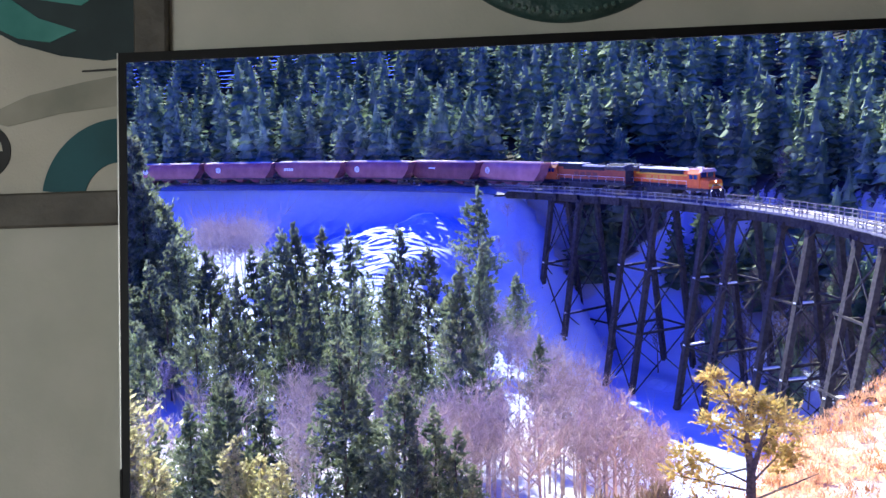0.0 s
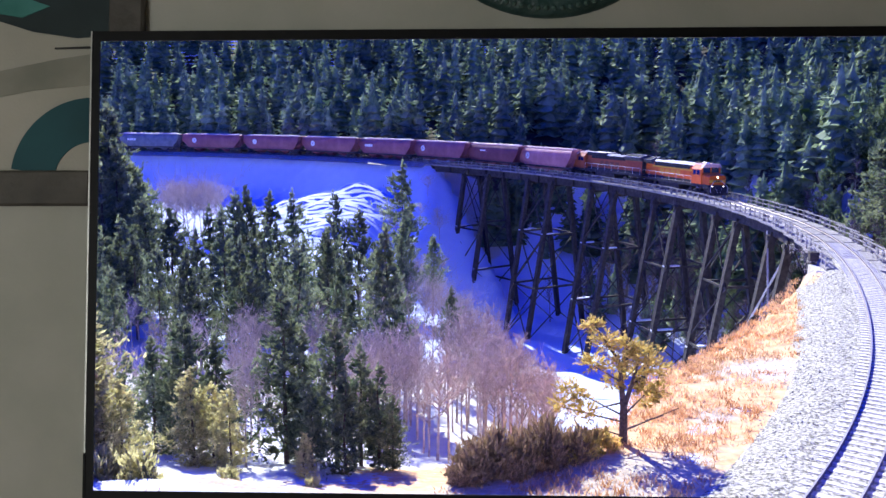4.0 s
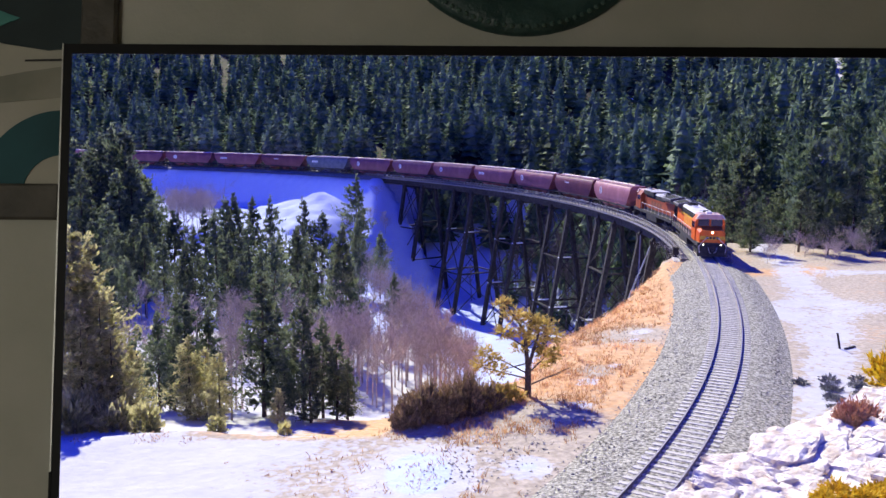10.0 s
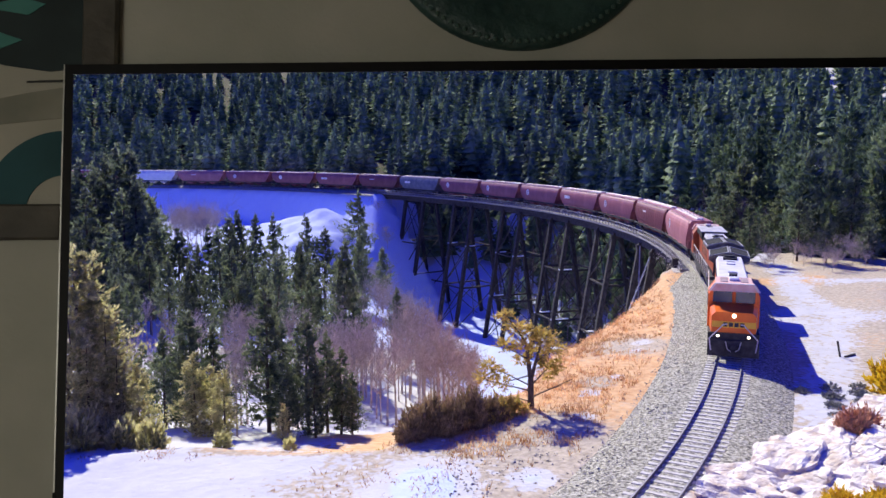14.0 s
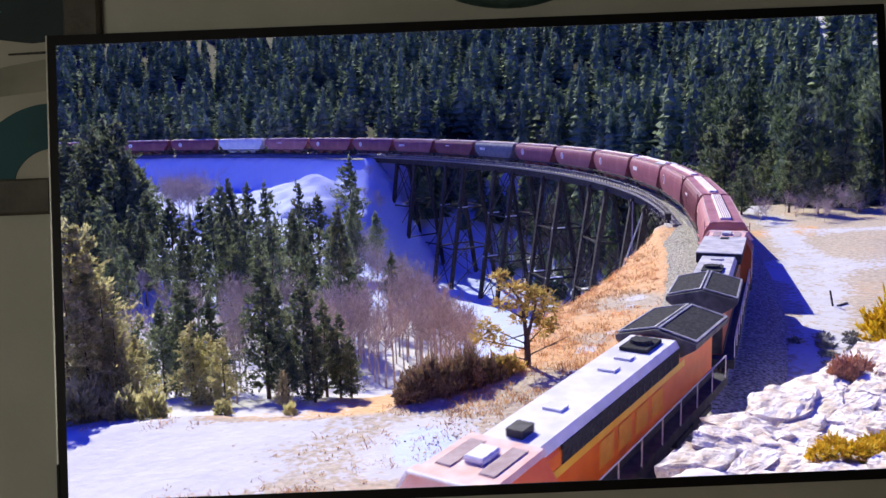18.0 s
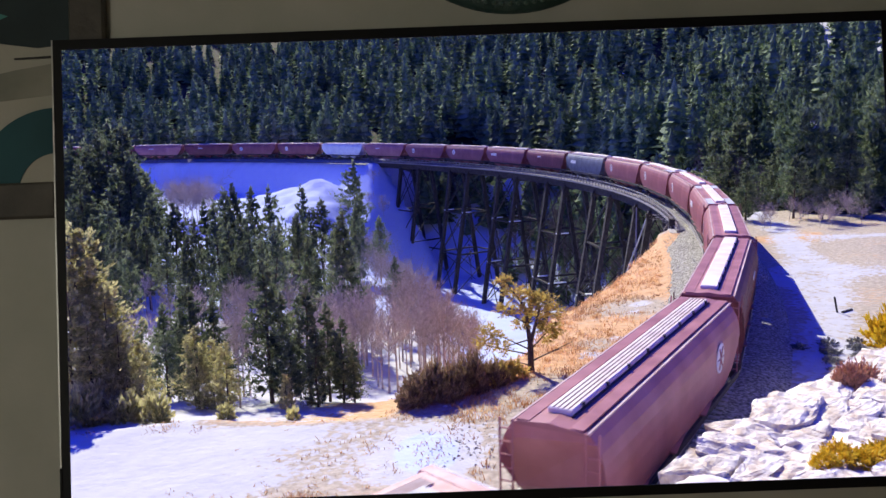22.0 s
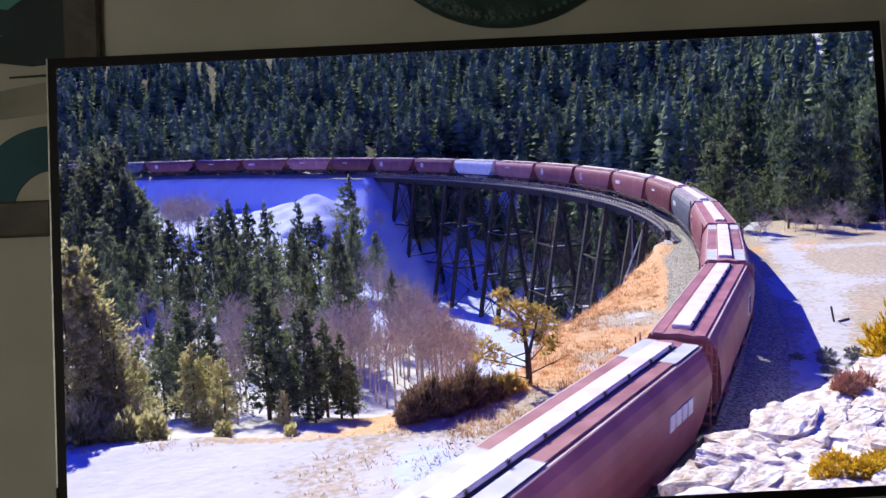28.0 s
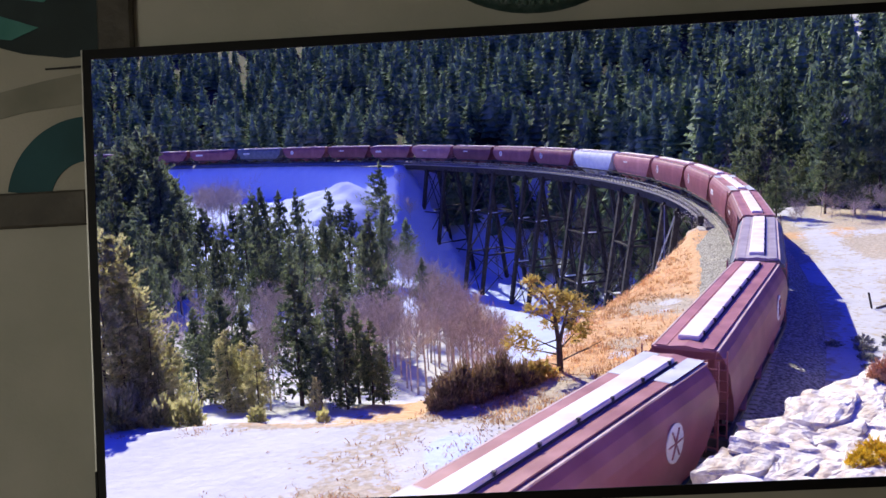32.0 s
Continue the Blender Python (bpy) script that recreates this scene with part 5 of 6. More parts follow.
FAR = [far_crown(70 + i) for i in range(8)]
NEARER = []   # trees close enough to show their boughs
for i in range(6):
    me = conifer_mesh(90 + i, 24, 7, 2.1 + 0.1 * i, 0.36, FAR_NEEDLE, 5, 0.05, 0.8, 0.2)
    co = np.empty(len(me.vertices) * 3)
    me.vertices.foreach_get("co", co)
    NEARER.append((co.reshape(-1, 3), np.array([list(g.vertices) for g in me.polygons])))
    bpy.data.meshes.remove(me)
rng = np.random.default_rng(5)
spots = []
for ring_d in np.geomspace(92, 760, 62):
    gap = max(5.2, ring_d * 0.0168)
    n = int(1.30 * ring_d / gap)
    for i in range(n):
        u = -0.62 + 1.24 * (i + rng.random()) / n
        spots.append((u * ring_d, ring_d * (1 + rng.normal(0, 0.028))))
for i in range(110):   # the shaded bank behind the bridge
    m, e = 88 + 122 * rng.random(), 5 + 34 * rng.random()
    w = track(m, -e)
    if w.x > 10 + 6 * rng.random():
        spots.append((w.x, w.y))
spots = np.array(spots)
ss_, dd_ = to_track(spots[:, 0], spots[:, 1])
keep = ((dd_ < -8) & (ss_ > 200)) | ((dd_ < np.where(spots[:, 0] > 16, -5, -42)) & (ss_ > 96) & (ss_ <= 200) & ((dd_ < -18) | (ss_ < 125) | (rng.random(len(ss_)) < 0.6))) | ((dd_ < -12) & (ss_ <= 96) & (spots[:, 1] > 98))
lane = spots[:, 0] / spots[:, 1]
clear = (np.abs(lane - 0.463 - 0.008 * np.sin(spots[:, 1] / 18)) < 0.008) & (spots[:, 1] > 125)
clear |= (np.abs(lane - 0.525 - 0.012 * np.sin(spots[:, 1] / 25)) < 0.015) & (spots[:, 1] > 215) & (rng.random(len(spots)) < 0.85)
clear |= (np.abs(lane + 0.18) < 0.018) & (spots[:, 1] > 480) | (np.abs(lane + 0.09) < 0.012) & (spots[:, 1] > 560) | (np.abs(lane - 0.02) < 0.01) & (spots[:, 1] > 600)
clear |= (bumps(spots[:, 0], spots[:, 1], 33, 4) > 0.90)
spots = spots[keep & ~clear]
zz = ground_z(spots[:, 0], spots[:, 1])
order = np.argsort(spots[:, 1])
spots, zz = spots[order], zz[order]
ss_, dd_ = to_track(spots[:, 0], spots[:, 1])
low_growth = np.where((ss_ > 100) & (ss_ < 205) & (dd_ > -34), np.where(dd_ > -18, 0.62, 1.0), 1.0)   # younger trees down in the gorge
bands = np.array_split(np.arange(len(spots)), 26)
for band in bands:
    V_, F_, base = [], [], 0
    for i in band:
        v, f = FAR[rng.integers(0, 8)] if spots[i, 1] > 175 else NEARER[rng.integers(0, 6)]
        a, k = rng.random() * 6.283, (1.0 + 0.75 * rng.random() ** 1.5) * low_growth[i]
        c, s_ = math.cos(a), math.sin(a)
        w = np.stack([v[:, 0] * c - v[:, 1] * s_, v[:, 0] * s_ + v[:, 1] * c, v[:, 2]], 1) * [k * 1.05, k * 1.05, k * 1.15] + [spots[i, 0], spots[i, 1], zz[i] - 0.5]
        V_.append(w)
        F_.append(f + base)
        base += len(v)
    ob = new("far_woods", raw("far_woods", np.concatenate(V_), np.concatenate(F_), FAR_NEEDLE))
    tagged(ob, "dense dark conifer forest on the mountainside", "forest", kind="stuff")
    drawn(ob, spots[band].mean(0).tolist() + [0])


# ---- the room: wall, television, pictures ----
# screen space: x right, y up, z towards the viewer, origin at the middle of the television's front
TV = VIEW @ Matrix.Translation((0.0625, -0.064, -1.4055)) @ Matrix.Rotation(radians(-3.44), 4, "X")
TW, TH = 1.45, 0.8175
WALLP = mat("wall_paint", (0.40, 0.40, 0.34), (0.46, 0.45, 0.39), 7.0, 0.85, bump=0.06, bscale=120)
wz0, wz1 = -0.10, -0.0215


wall = tagged(new("wall_front"), "plain grey-beige painted room wall", "wall", kind="structure")
wall.matrix_basis = TV
ox, oy = TW / 2 - 0.0008, TH / 2 - 0.0008
bm = bmesh.new()   # the opening widens towards the outside
rings = []
for w, h, z in ((2.2, 1.25, wz1), (ox, oy, wz1), (ox + 0.16, oy + 0.12, wz0), (2.2, 1.25, wz0)):
    rings.append([bm.verts.new((a * w, b * h, z)) for a, b in ((-1, -1), (1, -1), (1, 1), (-1, 1))])
for i in range(4):
    a, b = rings[i], rings[(i + 1) % 4]
    for j in range(4):
        bm.faces.new((a[j], a[(j + 1) % 4], b[(j + 1) % 4], b[j]))
bmesh.ops.recalc_face_normals(bm, faces=bm.faces)
part("wall_face", bm, WALLP, wall)
for name, dims, label in (("wall_left", (-2.3, -2.2, -1.25, 1.25, wz0, 3.0), "plain grey-beige painted side wall"), ("wall_right", (2.2, 2.3, -1.25, 1.25, wz0, 3.0), "plain grey-beige painted side wall"),
                   ("wall_back", (-2.2, 2.2, -1.25, 1.25, 3.0, 3.1), "plain grey-beige painted back wall"), ("floor", (-2.3, 2.3, -1.35, -1.25, wz0, 3.1), "plain brown floor"), ("ceiling", (-2.3, 2.3, 1.25, 1.35, wz0, 3.1), "plain white ceiling")):
    bm = bmesh.new()
    box(bm, *dims)
    ob = part(name, bm, mat("floor_boards", (0.16, 0.10, 0.06), (0.25, 0.16, 0.10), 4.0, 0.6) if name == "floor" else WALLP)
    ob.matrix_basis = TV
    tagged(ob, label, name.split("_")[0], kind="structure")
# television
tv = tagged(new("television"), "large flat television with a thin black bezel", "television")
tv.matrix_basis = TV
BEZEL = mat("bezel_black", (0.004, 0.004, 0.005), (0.006, 0.006, 0.007), 30.0, 0.55, spec=0.2)
B = 0.0175
for name, dims in (("bezel_top", (-TW / 2, TW / 2, TH / 2 - B, TH / 2, -0.021, 0)), ("bezel_bottom", (-TW / 2, TW / 2, -TH / 2, -TH / 2 + B, -0.021, 0)),
                   ("bezel_side", (-TW / 2, -TW / 2 + B - 0.003, -TH / 2 + B, TH / 2 - B, -0.021, 0)), ("bezel_side", (TW / 2 - B + 0.003, TW / 2, -TH / 2 + B, TH / 2 - B, -0.021, 0))):
    bm = bmesh.new()
    x0, x1, y0, y1, z0, z1 = dims
    box(bm, x0, x1, y0, y1, -0.0015, 0.0)
    if name == "bezel_top":
        box(bm, x0, x1, y1 - 0.003, y1, -0.021, -0.0015)
    elif name == "bezel_bottom":
        box(bm, x0, x1, y0, y0 + 0.003, -0.021, -0.0015)
    elif x0 < 0:
        box(bm, x0, x0 + 0.003, y0 - B, y1 + B, -0.021, -0.0015)
    else:
        box(bm, x1 - 0.003, x1, y0 - B, y1 + B, -0.021, -0.0015)
    part(name, bm, BEZEL, tv)
STEEL = mat("brushed_edge", (0.5, 0.5, 0.47), (0.62, 0.62, 0.58), 30.0, 0.35, 0.3)
for x in (-TW / 2 - 0.0012, TW / 2 + 0.0012):
    bm = bmesh.new()
    box(bm, x - 0.0012, x + 0.0012, -TH / 2 + 0.082, TH / 2, -0.02, 0.001)
    part("metal_trim", bm, STEEL, tv, "thin silver metal edge")
    bm = bmesh.new()
    box(bm, x - 0.002, x + 0.002, -TH / 2, -TH / 2 + 0.081, -0.02, 0.0015)
    part("corner_cap", bm, BEZEL, tv)
# the framed painting behind the television
def flat(name, ring, z, material, parent, label="", thick=0.0015):
    """A painted patch: a thin solid with the outline ring, lying on the canvas."""
    bm = bmesh.new()
    a = [bm.verts.new((x, y, z)) for x, y in ring]
    b = [bm.verts.new((x, y, z + thick)) for x, y in ring]
    n = len(ring)
    bm.faces.new(a[::-1])
    bm.faces.new(b)
    for i in range(n):
        bm.faces.new((a[i], a[(i + 1) % n], b[(i + 1) % n], b[i]))
    bmesh.ops.recalc_face_normals(bm, faces=bm.faces)
    return part(name, bm, material, parent, label)


def arc(cx, cy, r0, r1, a0, a1, n=24):
    out = [(cx + r1 * math.cos(radians(a0 + (a1 - a0) * i / n)), cy + r1 * math.sin(radians(a0 + (a1 - a0) * i / n))) for i in range(n + 1)]
    return out + [(cx + r0 * math.cos(radians(a1 + (a0 - a1) * i / n)), cy + r0 * math.sin(radians(a1 + (a0 - a1) * i / n))) for i in range(n + 1)]


FRAMEWOOD = mat("dark_frame_wood", (0.045, 0.040, 0.034), (0.10, 0.09, 0.075), 9.0, 0.6, bump=0.15)
CANVAS = mat("cream_canvas", (0.34, 0.33, 0.27), (0.50, 0.47, 0.40), 2.2, 0.9, bump=0.1, bscale=200)
TEAL = mat("teal_paint", (0.008, 0.045, 0.055), (0.018, 0.085, 0.10), 5.0, 0.7)
TEAL_DARK = mat("dark_teal_paint", (0.012, 0.022, 0.024), (0.03, 0.05, 0.055), 5.0, 0.7)
TEAL_LIGHT = mat("light_teal_paint", (0.03, 0.16, 0.14), (0.08, 0.26, 0.23), 8.0, 0.7)
WASH = mat("grey_wash", (0.22, 0.22, 0.18), (0.36, 0.34, 0.28), 6.0, 0.9)
INK = mat("black_ink", (0.012, 0.012, 0.012), (0.03, 0.03, 0.03), 10.0, 0.7)
art = tagged(new("framed_painting"), "abstract teal and cream painting in a dark wooden frame", "painting")
art.matrix_basis = TV @ Matrix.Translation((-0.637, 0.102, wz1))
bw = 0.062
for name, dims in (("frame_side", (-bw, 0, 0.296, 1.0)), ("frame_side", (-1.35, -1.35 + bw, 0, 1.0)), ("frame_bottom", (-1.35 + bw, -0.0905, 0, bw)), ("frame_top", (-1.35 + bw, -bw, 1.0 - bw, 1.0))):
    bm = bmesh.new()
    box(bm, dims[0], dims[1], dims[2], dims[3], 0.0, 0.019)
    bevel(bm, 0.004)
    part(name, bm, FRAMEWOOD, art)
bm = bmesh.new()
box(bm, -1.35 + bw, -0.0905, bw, 0.296, 0.0, 0.008)
box(bm, -1.35 + bw, -bw, 0.296, 1.0 - bw, 0.0, 0.008)
part("canvas", bm, CANVAS, art)
flat("teal_ring", arc(-0.09, 0.045, 0.068, 0.147, 91, 172), 0.0085, TEAL, art)
flat("dark_shape", [(-bw - 0.001, 0.303), (-0.12, 0.298), (-0.20, 0.31), (-0.28, 0.335), (-0.36, 0.38), (-0.46, 0.47), (-0.5, 0.62), (-0.3, 0.75), (-bw - 0.001, 0.7)], 0.0085, TEAL_DARK, art)
flat("teal_brush", [(-0.36, 0.385), (-0.28, 0.345), (-0.22, 0.335), (-0.17, 0.355), (-0.24, 0.38), (-0.31, 0.43), (-0.36, 0.47), (-0.46, 0.52), (-0.45, 0.47)], 0.0105, TEAL_LIGHT, art)
flat("teal_brush", [(-0.16, 0.40), (-0.27, 0.42), (-0.34, 0.47), (-0.30, 0.48), (-0.22, 0.445), (-0.13, 0.42)], 0.0105, TEAL_LIGHT, art)
flat("ink_curl", arc(-0.24, 0.50, 0.075, 0.082, 190, 330), 0.0125, INK, art)
flat("ink_curl", arc(-0.22, 0.52, 0.092, 0.096, 200, 330), 0.0125, INK, art)
flat("pale_curl", arc(-0.23, 0.51, 0.05, 0.07, 190, 340), 0.0125, mat("pale_oil", (0.45, 0.42, 0.38), (0.55, 0.52, 0.48)), art)
flat("grey_wash", [(-0.091, 0.27), (-0.16, 0.26), (-0.26, 0.24), (-0.36, 0.20), (-0.30, 0.185), (-0.2, 0.205), (-0.091, 0.215)], 0.0085, WASH, art)
flat("ink_stroke", [(-0.091, 0.279), (-0.16, 0.278), (-0.16, 0.281), (-0.091, 0.283)], 0.0105, INK, art)
flat("ink_curl", arc(-0.345, 0.14, 0.035, 0.05, -60, 70), 0.0085, INK, art)
flat("ink_curl", [(-0.33, 0.075), (-0.318, 0.09), (-0.31, 0.14), (-0.318, 0.142), (-0.328, 0.11), (-0.336, 0.08)], 0.0085, INK, art)
# round beaded plate over the television
plate = tagged(new("wall_plate"), "round dark teal wall plate with a beaded rim", "wall plate")
plate.matrix_basis = TV @ Matrix.Translation((0.077, 0.69, wz1))
PLATE = mat("dark_glaze", (0.012, 0.035, 0.034), (0.03, 0.07, 0.065), 14.0, 0.35, bump=0.2)
bm = bmesh.new()
prof = [(0.0, 0.006), (0.10, 0.006), (0.16, 0.010), (0.205, 0.017), (0.238, 0.019), (0.252, 0.015), (0.258, 0.006), (0.258, 0.0)]
n = 72
rows = [[bm.verts.new((r * math.cos(2 * math.pi * i / n), r * math.sin(2 * math.pi * i / n), z)) for i in range(n)] for r, z in prof[1:]]
mid = bm.verts.new((0, 0, 0.006))
for i in range(n):
    bm.faces.new((mid, rows[0][i], rows[0][(i + 1) % n]))
    for a, b in zip(rows, rows[1:]):
        bm.faces.new((a[i], b[i], b[(i + 1) % n], a[(i + 1) % n]))
bmesh.ops.recalc_face_normals(bm, faces=bm.faces)
part("dish", bm, PLATE, plate, smooth=True)
bm = bmesh.new()
bmesh.ops.create_icosphere(bm, subdivisions=1, radius=0.0048)
BEAD = to_mesh("bead", bm, mat("bead_glaze", (0.05, 0.10, 0.09), (0.09, 0.15, 0.13), 20.0, 0.35))
for i in range(110):
    a = 2 * math.pi * i / 110
    shared("bead", BEAD, plate, Matrix.Translation((0.245 * math.cos(a), 0.245 * math.sin(a), 0.019)))

# an area lamp added behind the viewer, out of view, brightens the room
room_light = new("room_fill_light", bpy.data.lights.new("room_fill_light", "AREA"))
room_light.data.shape, room_light.data.size, room_light.data.size_y = "RECTANGLE", 1.2, 1.0
room_light.data.energy, room_light.data.color = ROOM_POWER, (1.0, 0.97, 0.84)
room_light.matrix_world = TV @ look((-1.6, -0.2, 2.8), (-0.9, -0.35, 0))
# ---- rocks of the outcrop ----
def rock_material():
    m = mat("pale_rock", (0.52, 0.41, 0.33), (0.90, 0.84, 0.76), 1.9, 0.9, spread=0.14, detail=10.0, spec=0.15)
    nt, n = m.node_tree, m.node_tree.nodes
    bs = n["Principled BSDF"]
    co = n.new("ShaderNodeTexCoord")
    mp = n.new("ShaderNodeMapping")
    mp.inputs["Scale"].default_value, mp.inputs["Rotation"].default_value = (0.8, 2.2, 3.2), (0.1, 0.1, 0.84)
    nt.links.new(co.outputs["Object"], mp.inputs["Vector"])
    warp = n.new("ShaderNodeTexNoise")
    warp.inputs["Scale"].default_value, warp.inputs["Detail"].default_value = 1.6, 5
    nt.links.new(mp.outputs[0], warp.inputs["Vector"])
    add = n.new("ShaderNodeVectorMath")
    add.operation = "MULTIPLY_ADD"
    add.inputs[1].default_value = (0.5, 0.5, 0.5)
    nt.links.new(warp.outputs["Color"], add.inputs[0])
    nt.links.new(mp.outputs[0], add.inputs[2])
    vo = n.new("ShaderNodeTexVoronoi")   # split faces and cracks
    vo.inputs["Scale"].default_value = 1.0
    nt.links.new(add.outputs[0], vo.inputs["Vector"])
    mr = n.new("ShaderNodeMapRange")
    mr.inputs["From Min"].default_value, mr.inputs["From Max"].default_value = 0.0, 0.9
    mr.inputs["To Min"].default_value, mr.inputs["To Max"].default_value = 1.0, 0.0
    nt.links.new(vo.outputs["Distance"], mr.inputs["Value"])
    fine = n.new("ShaderNodeTexNoise")
    fine.inputs["Scale"].default_value, fine.inputs["Detail"].default_value = 5.0, 12
    nt.links.new(co.outputs["Object"], fine.inputs["Vector"])
    k = n.new("ShaderNodeMath")
    k.operation = "MULTIPLY_ADD"
    k.inputs[1].default_value = 0.9
    nt.links.new(fine.outputs["Fac"], k.inputs[0])
    nt.links.new(mr.outputs[0], k.inputs[2])
    bu = n.new("ShaderNodeBump")
    bu.inputs["Strength"].default_value, bu.inputs["Distance"].default_value = 0.6, 0.2
    nt.links.new(k.outputs[0], bu.inputs["Height"])
    nt.links.new(bu.outputs[0], bs.inputs["Normal"])
    return m


STONE = rock_material()


def slab(x, y, lx, ly, lz, seed, yaw, tilt=0.0, lift=0.3, fine=(7, 5, 3), name="rock_slab", label="pale pinkish layered limestone slab beside the track"):
    """A split block of layered stone: a box cut by steep planes, with broken ledges and rough faces."""
    rng = np.random.default_rng(seed)
    bm = bmesh.new()
    for cx in (-1, -0.35, 0.35, 1):
        for cy in (-1, 1):
            for cz in (-1, 1):
                if abs(cx) < 1 and cz < 0:
                    continue
                bulge = 1.0 if abs(cx) == 1 else 1.12
                bm.verts.new(((cx + rng.normal(0, 0.13)) * lx, (cy * bulge + rng.normal(0, 0.14)) * ly, (cz + rng.normal(0, 0.12) - (0.25 * rng.random() if abs(cx) == 1 and cz > 0 else 0)) * lz))
    for i in range(3):
        bm.verts.new((rng.normal(0, 0.45) * lx, rng.normal(0, 0.4) * ly, (1.0 + 0.12 * rng.random()) * lz))
    hull = bmesh.ops.convex_hull(bm, input=list(bm.verts))
    bmesh.ops.delete(bm, geom=list({g for g in hull["geom_interior"] + hull["geom_unused"] if isinstance(g, bmesh.types.BMVert)}), context="VERTS")
    cuts = 5 if fine[0] > 5 else 3 if fine[0] > 3 else 1
    bmesh.ops.subdivide_edges(bm, edges=list(bm.edges), cuts=cuts, use_grid_fill=True)
    off = Vector(rng.random(3) * 20)
    size = min(lx, ly)
    for v in bm.verts:
        q = v.co * (1.3 / size) + off
        ledge = math.floor(v.co.z / (0.35 * lz) + 0.5 * noise.noise(q * 0.8)) * 0.35 * lz
        v.co.z += 0.35 * (ledge - v.co.z)
        v.co += Vector((noise.noise(q), noise.noise(q + Vector((7, 1, 3))), 0.5 * noise.noise(q * 1.6 + Vector((2, 9, 5))))) * 0.16 * size
        if cuts > 1:   # chipped edges
            c = noise.cell(q * 2.1)
            v.co += Vector((noise.noise(q * 3.3), noise.noise(q * 3.1 + Vector((4, 4, 1))), 0.7 * noise.noise(q * 3.7 + Vector((1, 6, 2))) + 0.35 * (c - 0.5))) * 0.06 * size
    ob = part(name, bm, STONE)
    ob.matrix_basis = Matrix.Translation((x, y, gz(x, y) + (lift - 0.5) * lz)) @ pose(0, 0, 0, tilt, tilt * 0.6, yaw)
    tagged(ob, label, "rock", group="rocks beside the track")
    drawn(ob)
    return ob


# the long ledge above the track
for i, (x, y, lx, ly, lz) in enumerate([(11.2, 25.7, 1.5, 0.8, 0.5), (13.5, 28.2, 1.8, 0.85, 0.5), (16.0, 30.9, 1.8, 0.8, 0.45), (18.5, 33.5, 1.8, 0.9, 0.45), (21.0, 36.0, 1.9, 0.9, 0.4), (23.6, 38.4, 1.9, 0.9, 0.4)]):
    slab(x, y, lx, ly, lz, 200 + i, 48, (i % 3 - 1) * 3, 0.2)
# broken blocks at its near end
for i, (x, y, lx, ly, lz) in enumerate([(5.9, 20.9, 0.8, 0.6, 0.7), (6.6, 21.9, 0.8, 0.7, 0.7), (7.5, 22.9, 0.75, 0.6, 0.6), (8.5, 23.8, 0.9, 0.7, 0.6), (9.6, 24.6, 0.8, 0.6, 0.5), (8.0, 22.0, 0.9, 0.7, 0.5), (7.0, 20.9, 0.8, 0.7, 0.5), (9.2, 22.9, 0.9, 0.7, 0.5)]):
    slab(x, y, lx, ly, lz, 230 + i, 48 + (i * 53 % 70 - 35), (i % 3 - 1) * 8, 0.0, name="boulder", label="pale pinkish angular limestone boulder beside the track")
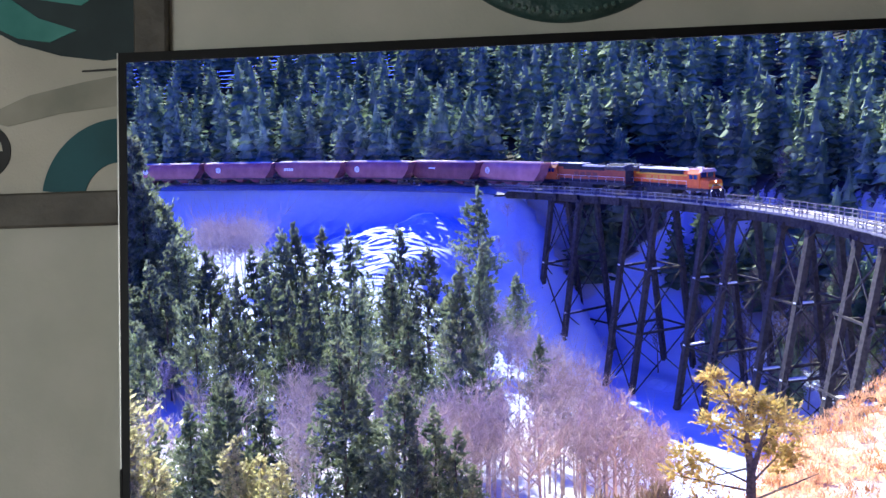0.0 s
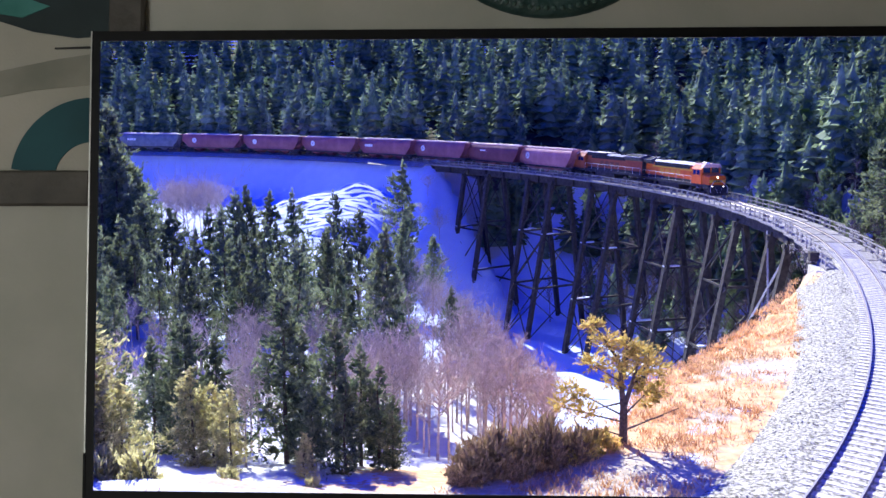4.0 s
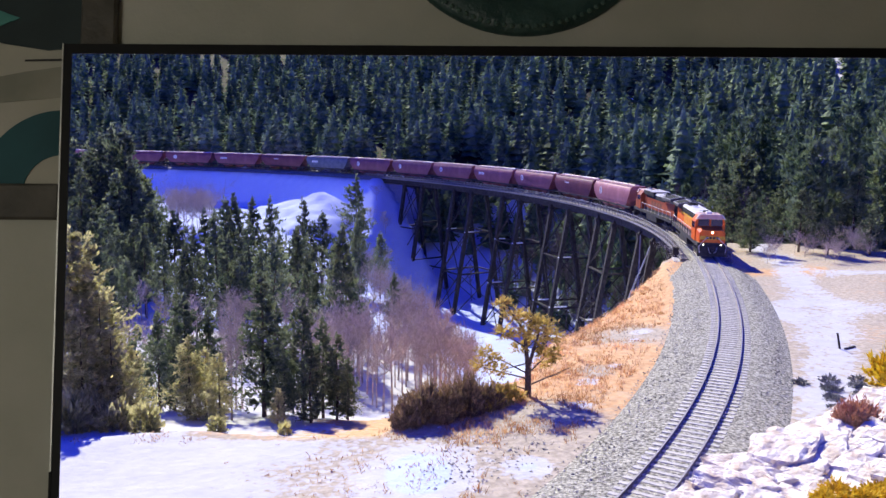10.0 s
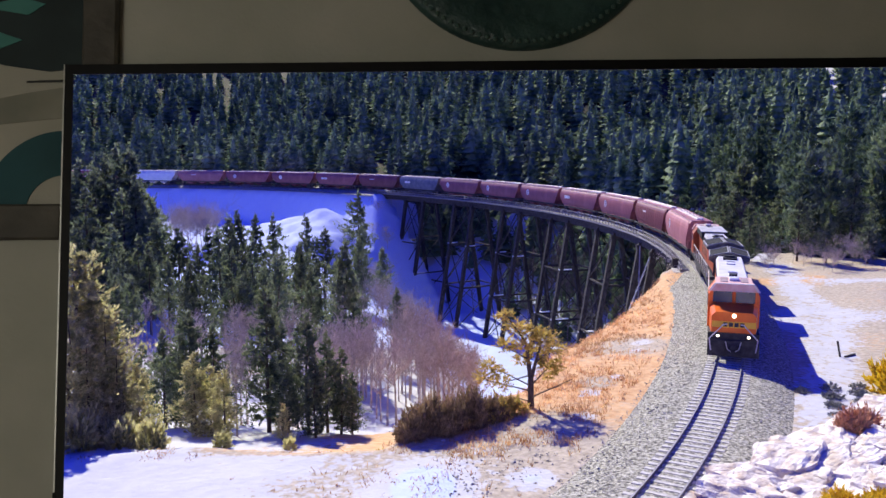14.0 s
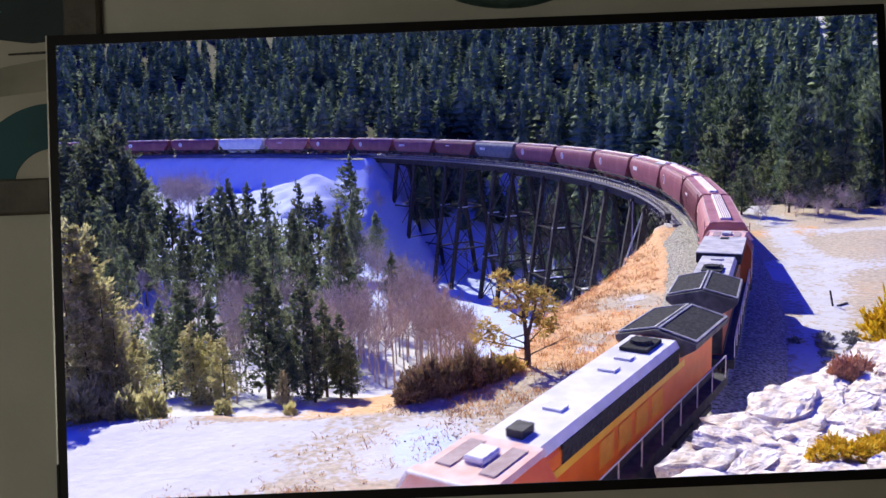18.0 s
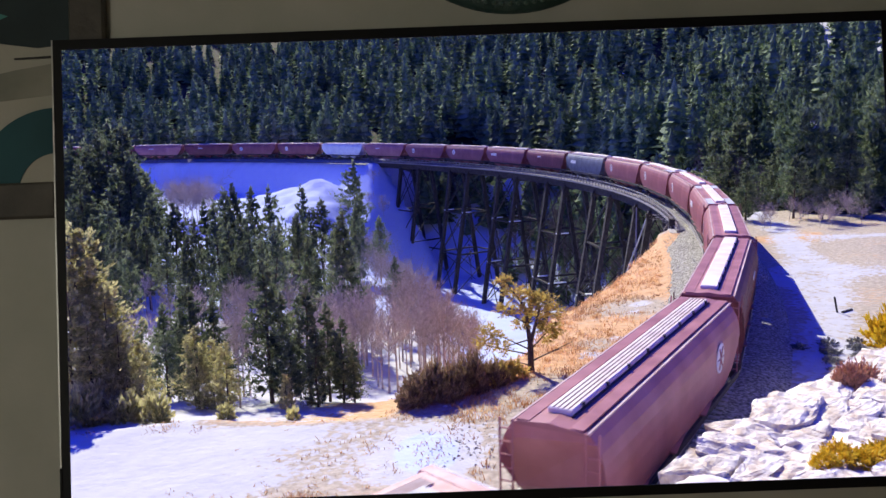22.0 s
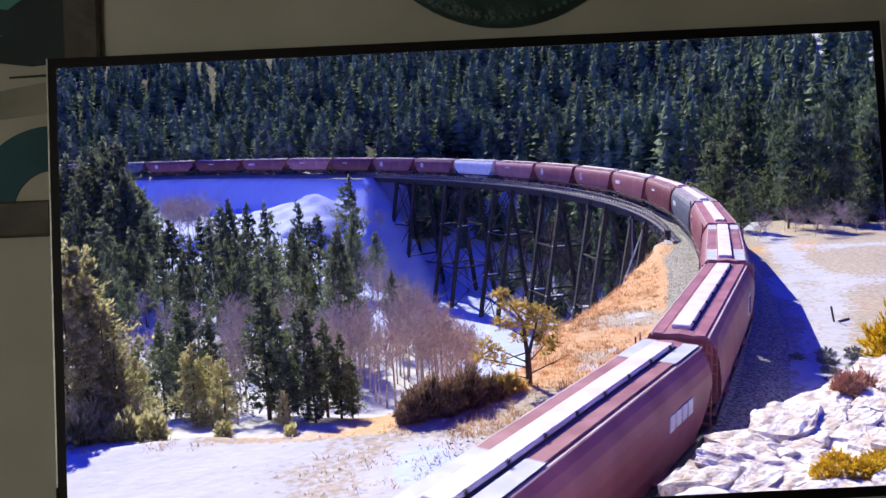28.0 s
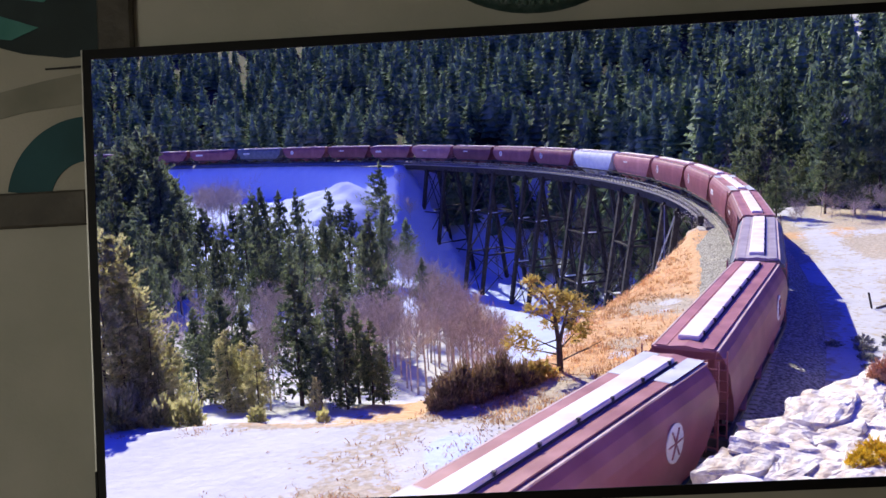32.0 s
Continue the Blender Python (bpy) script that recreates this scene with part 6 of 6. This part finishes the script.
# the layered pavement of stone behind the ledge
rng = np.random.default_rng(77)
for row in range(13):
    along = -3.5 + rng.random()
    while along < 17:
        lx = 0.5 + 1.1 * rng.random()
        ly, lz = 0.3 + 0.25 * rng.random(), 0.12 + 0.12 * rng.random()
        k = 1.0 + row * 0.72 + rng.normal(0, 0.08)
        x, y = 8.6 + (along + lx) * 0.67 + k * 0.74, 22.4 + (along + lx) * 0.74 - k * 0.67
        if rng.random() < 0.9:
            slab(x, y, lx, ly, lz, 300 + row * 40 + int(along * 2), 48 + rng.normal(0, 5), rng.normal(0, 4), 0.55, (5, 5, 5))
        along += 2 * lx + 0.15 * rng.random()
for i in range(110):
    y = 20.5 + 15 * rng.random()
    x = 7.4 + (y - 20.5) * 0.9 + 6 * rng.random()
    r = 0.08 + 0.22 * rng.random() ** 2
    slab(x, y, r * 1.4, r, r * 0.6, 700 + i, rng.random() * 180, 0, 0.7, (3, 3, 3), "loose_stone", "small broken piece of pale limestone")
# a leaning post in the field and a length of drift wood
post = tagged(new("marker_post"), "short dark weathered wooden post leaning in the field", "post")
post.location = (26.0, 52.2, gz(26.0, 52.2) - 0.1)
bm = bmesh.new()
beam(bm, (0, 0, 0), (-0.25, 0, 1.15), 0.1)
part("stake", bm, TIMBER, post)
bm = bmesh.new()
beam(bm, (0.2, -0.2, 0.15), (1.1, 0.3, 0.2), 0.12)
part("fallen_rail", bm, TIMBER, post)
drawn(post)
# stone abutment at the near end of the bridge
pier = tagged(new("bridge_abutment"), "pale concrete block at the near end of the bridge", "abutment")
pier.matrix_basis = Matrix.Translation(track(BRIDGE_A - 0.5, 2.9, -1.0)) @ Matrix.Rotation(heading(BRIDGE_A), 4, "Z")
bm = bmesh.new()
box(bm, -1.6, 1.6, -0.5, 0.5, -0.8, 0.35)
bevel(bm, 0.04)
part("block", bm, mat("concrete", (0.4, 0.38, 0.36), (0.56, 0.53, 0.5), 3.0, 0.9, bump=0.3), pier)
for k in range(4):
    bm = bmesh.new()
    box(bm, 1.7 + k * 0.25, 1.9 + k * 0.25, -0.35, 0.35, -0.6, 1.4)
    part("timber_post", bm, TIMBER, pier)
drawn(pier)



# ---- what moves ----
def motions():
    for ob, p, q in FLOATING:
        base = ob.matrix_basis.copy()
        walk(ob, [(r[0], drawn_pose(p, q, r[0]) @ base) for r in ZOOM])
    times = [i * 0.75 for i in range(15)] + [11 + i * 1.0 for i in range(22)]
    for ob, back, way in TRAIN:
        rows = []
        for t in times:
            m = wagon_pose(nose_at(t) + back, way)
            rows.append((t, Matrix.Translation(drift(m.translation, t)) @ m))
        walk(ob, rows)


motions()
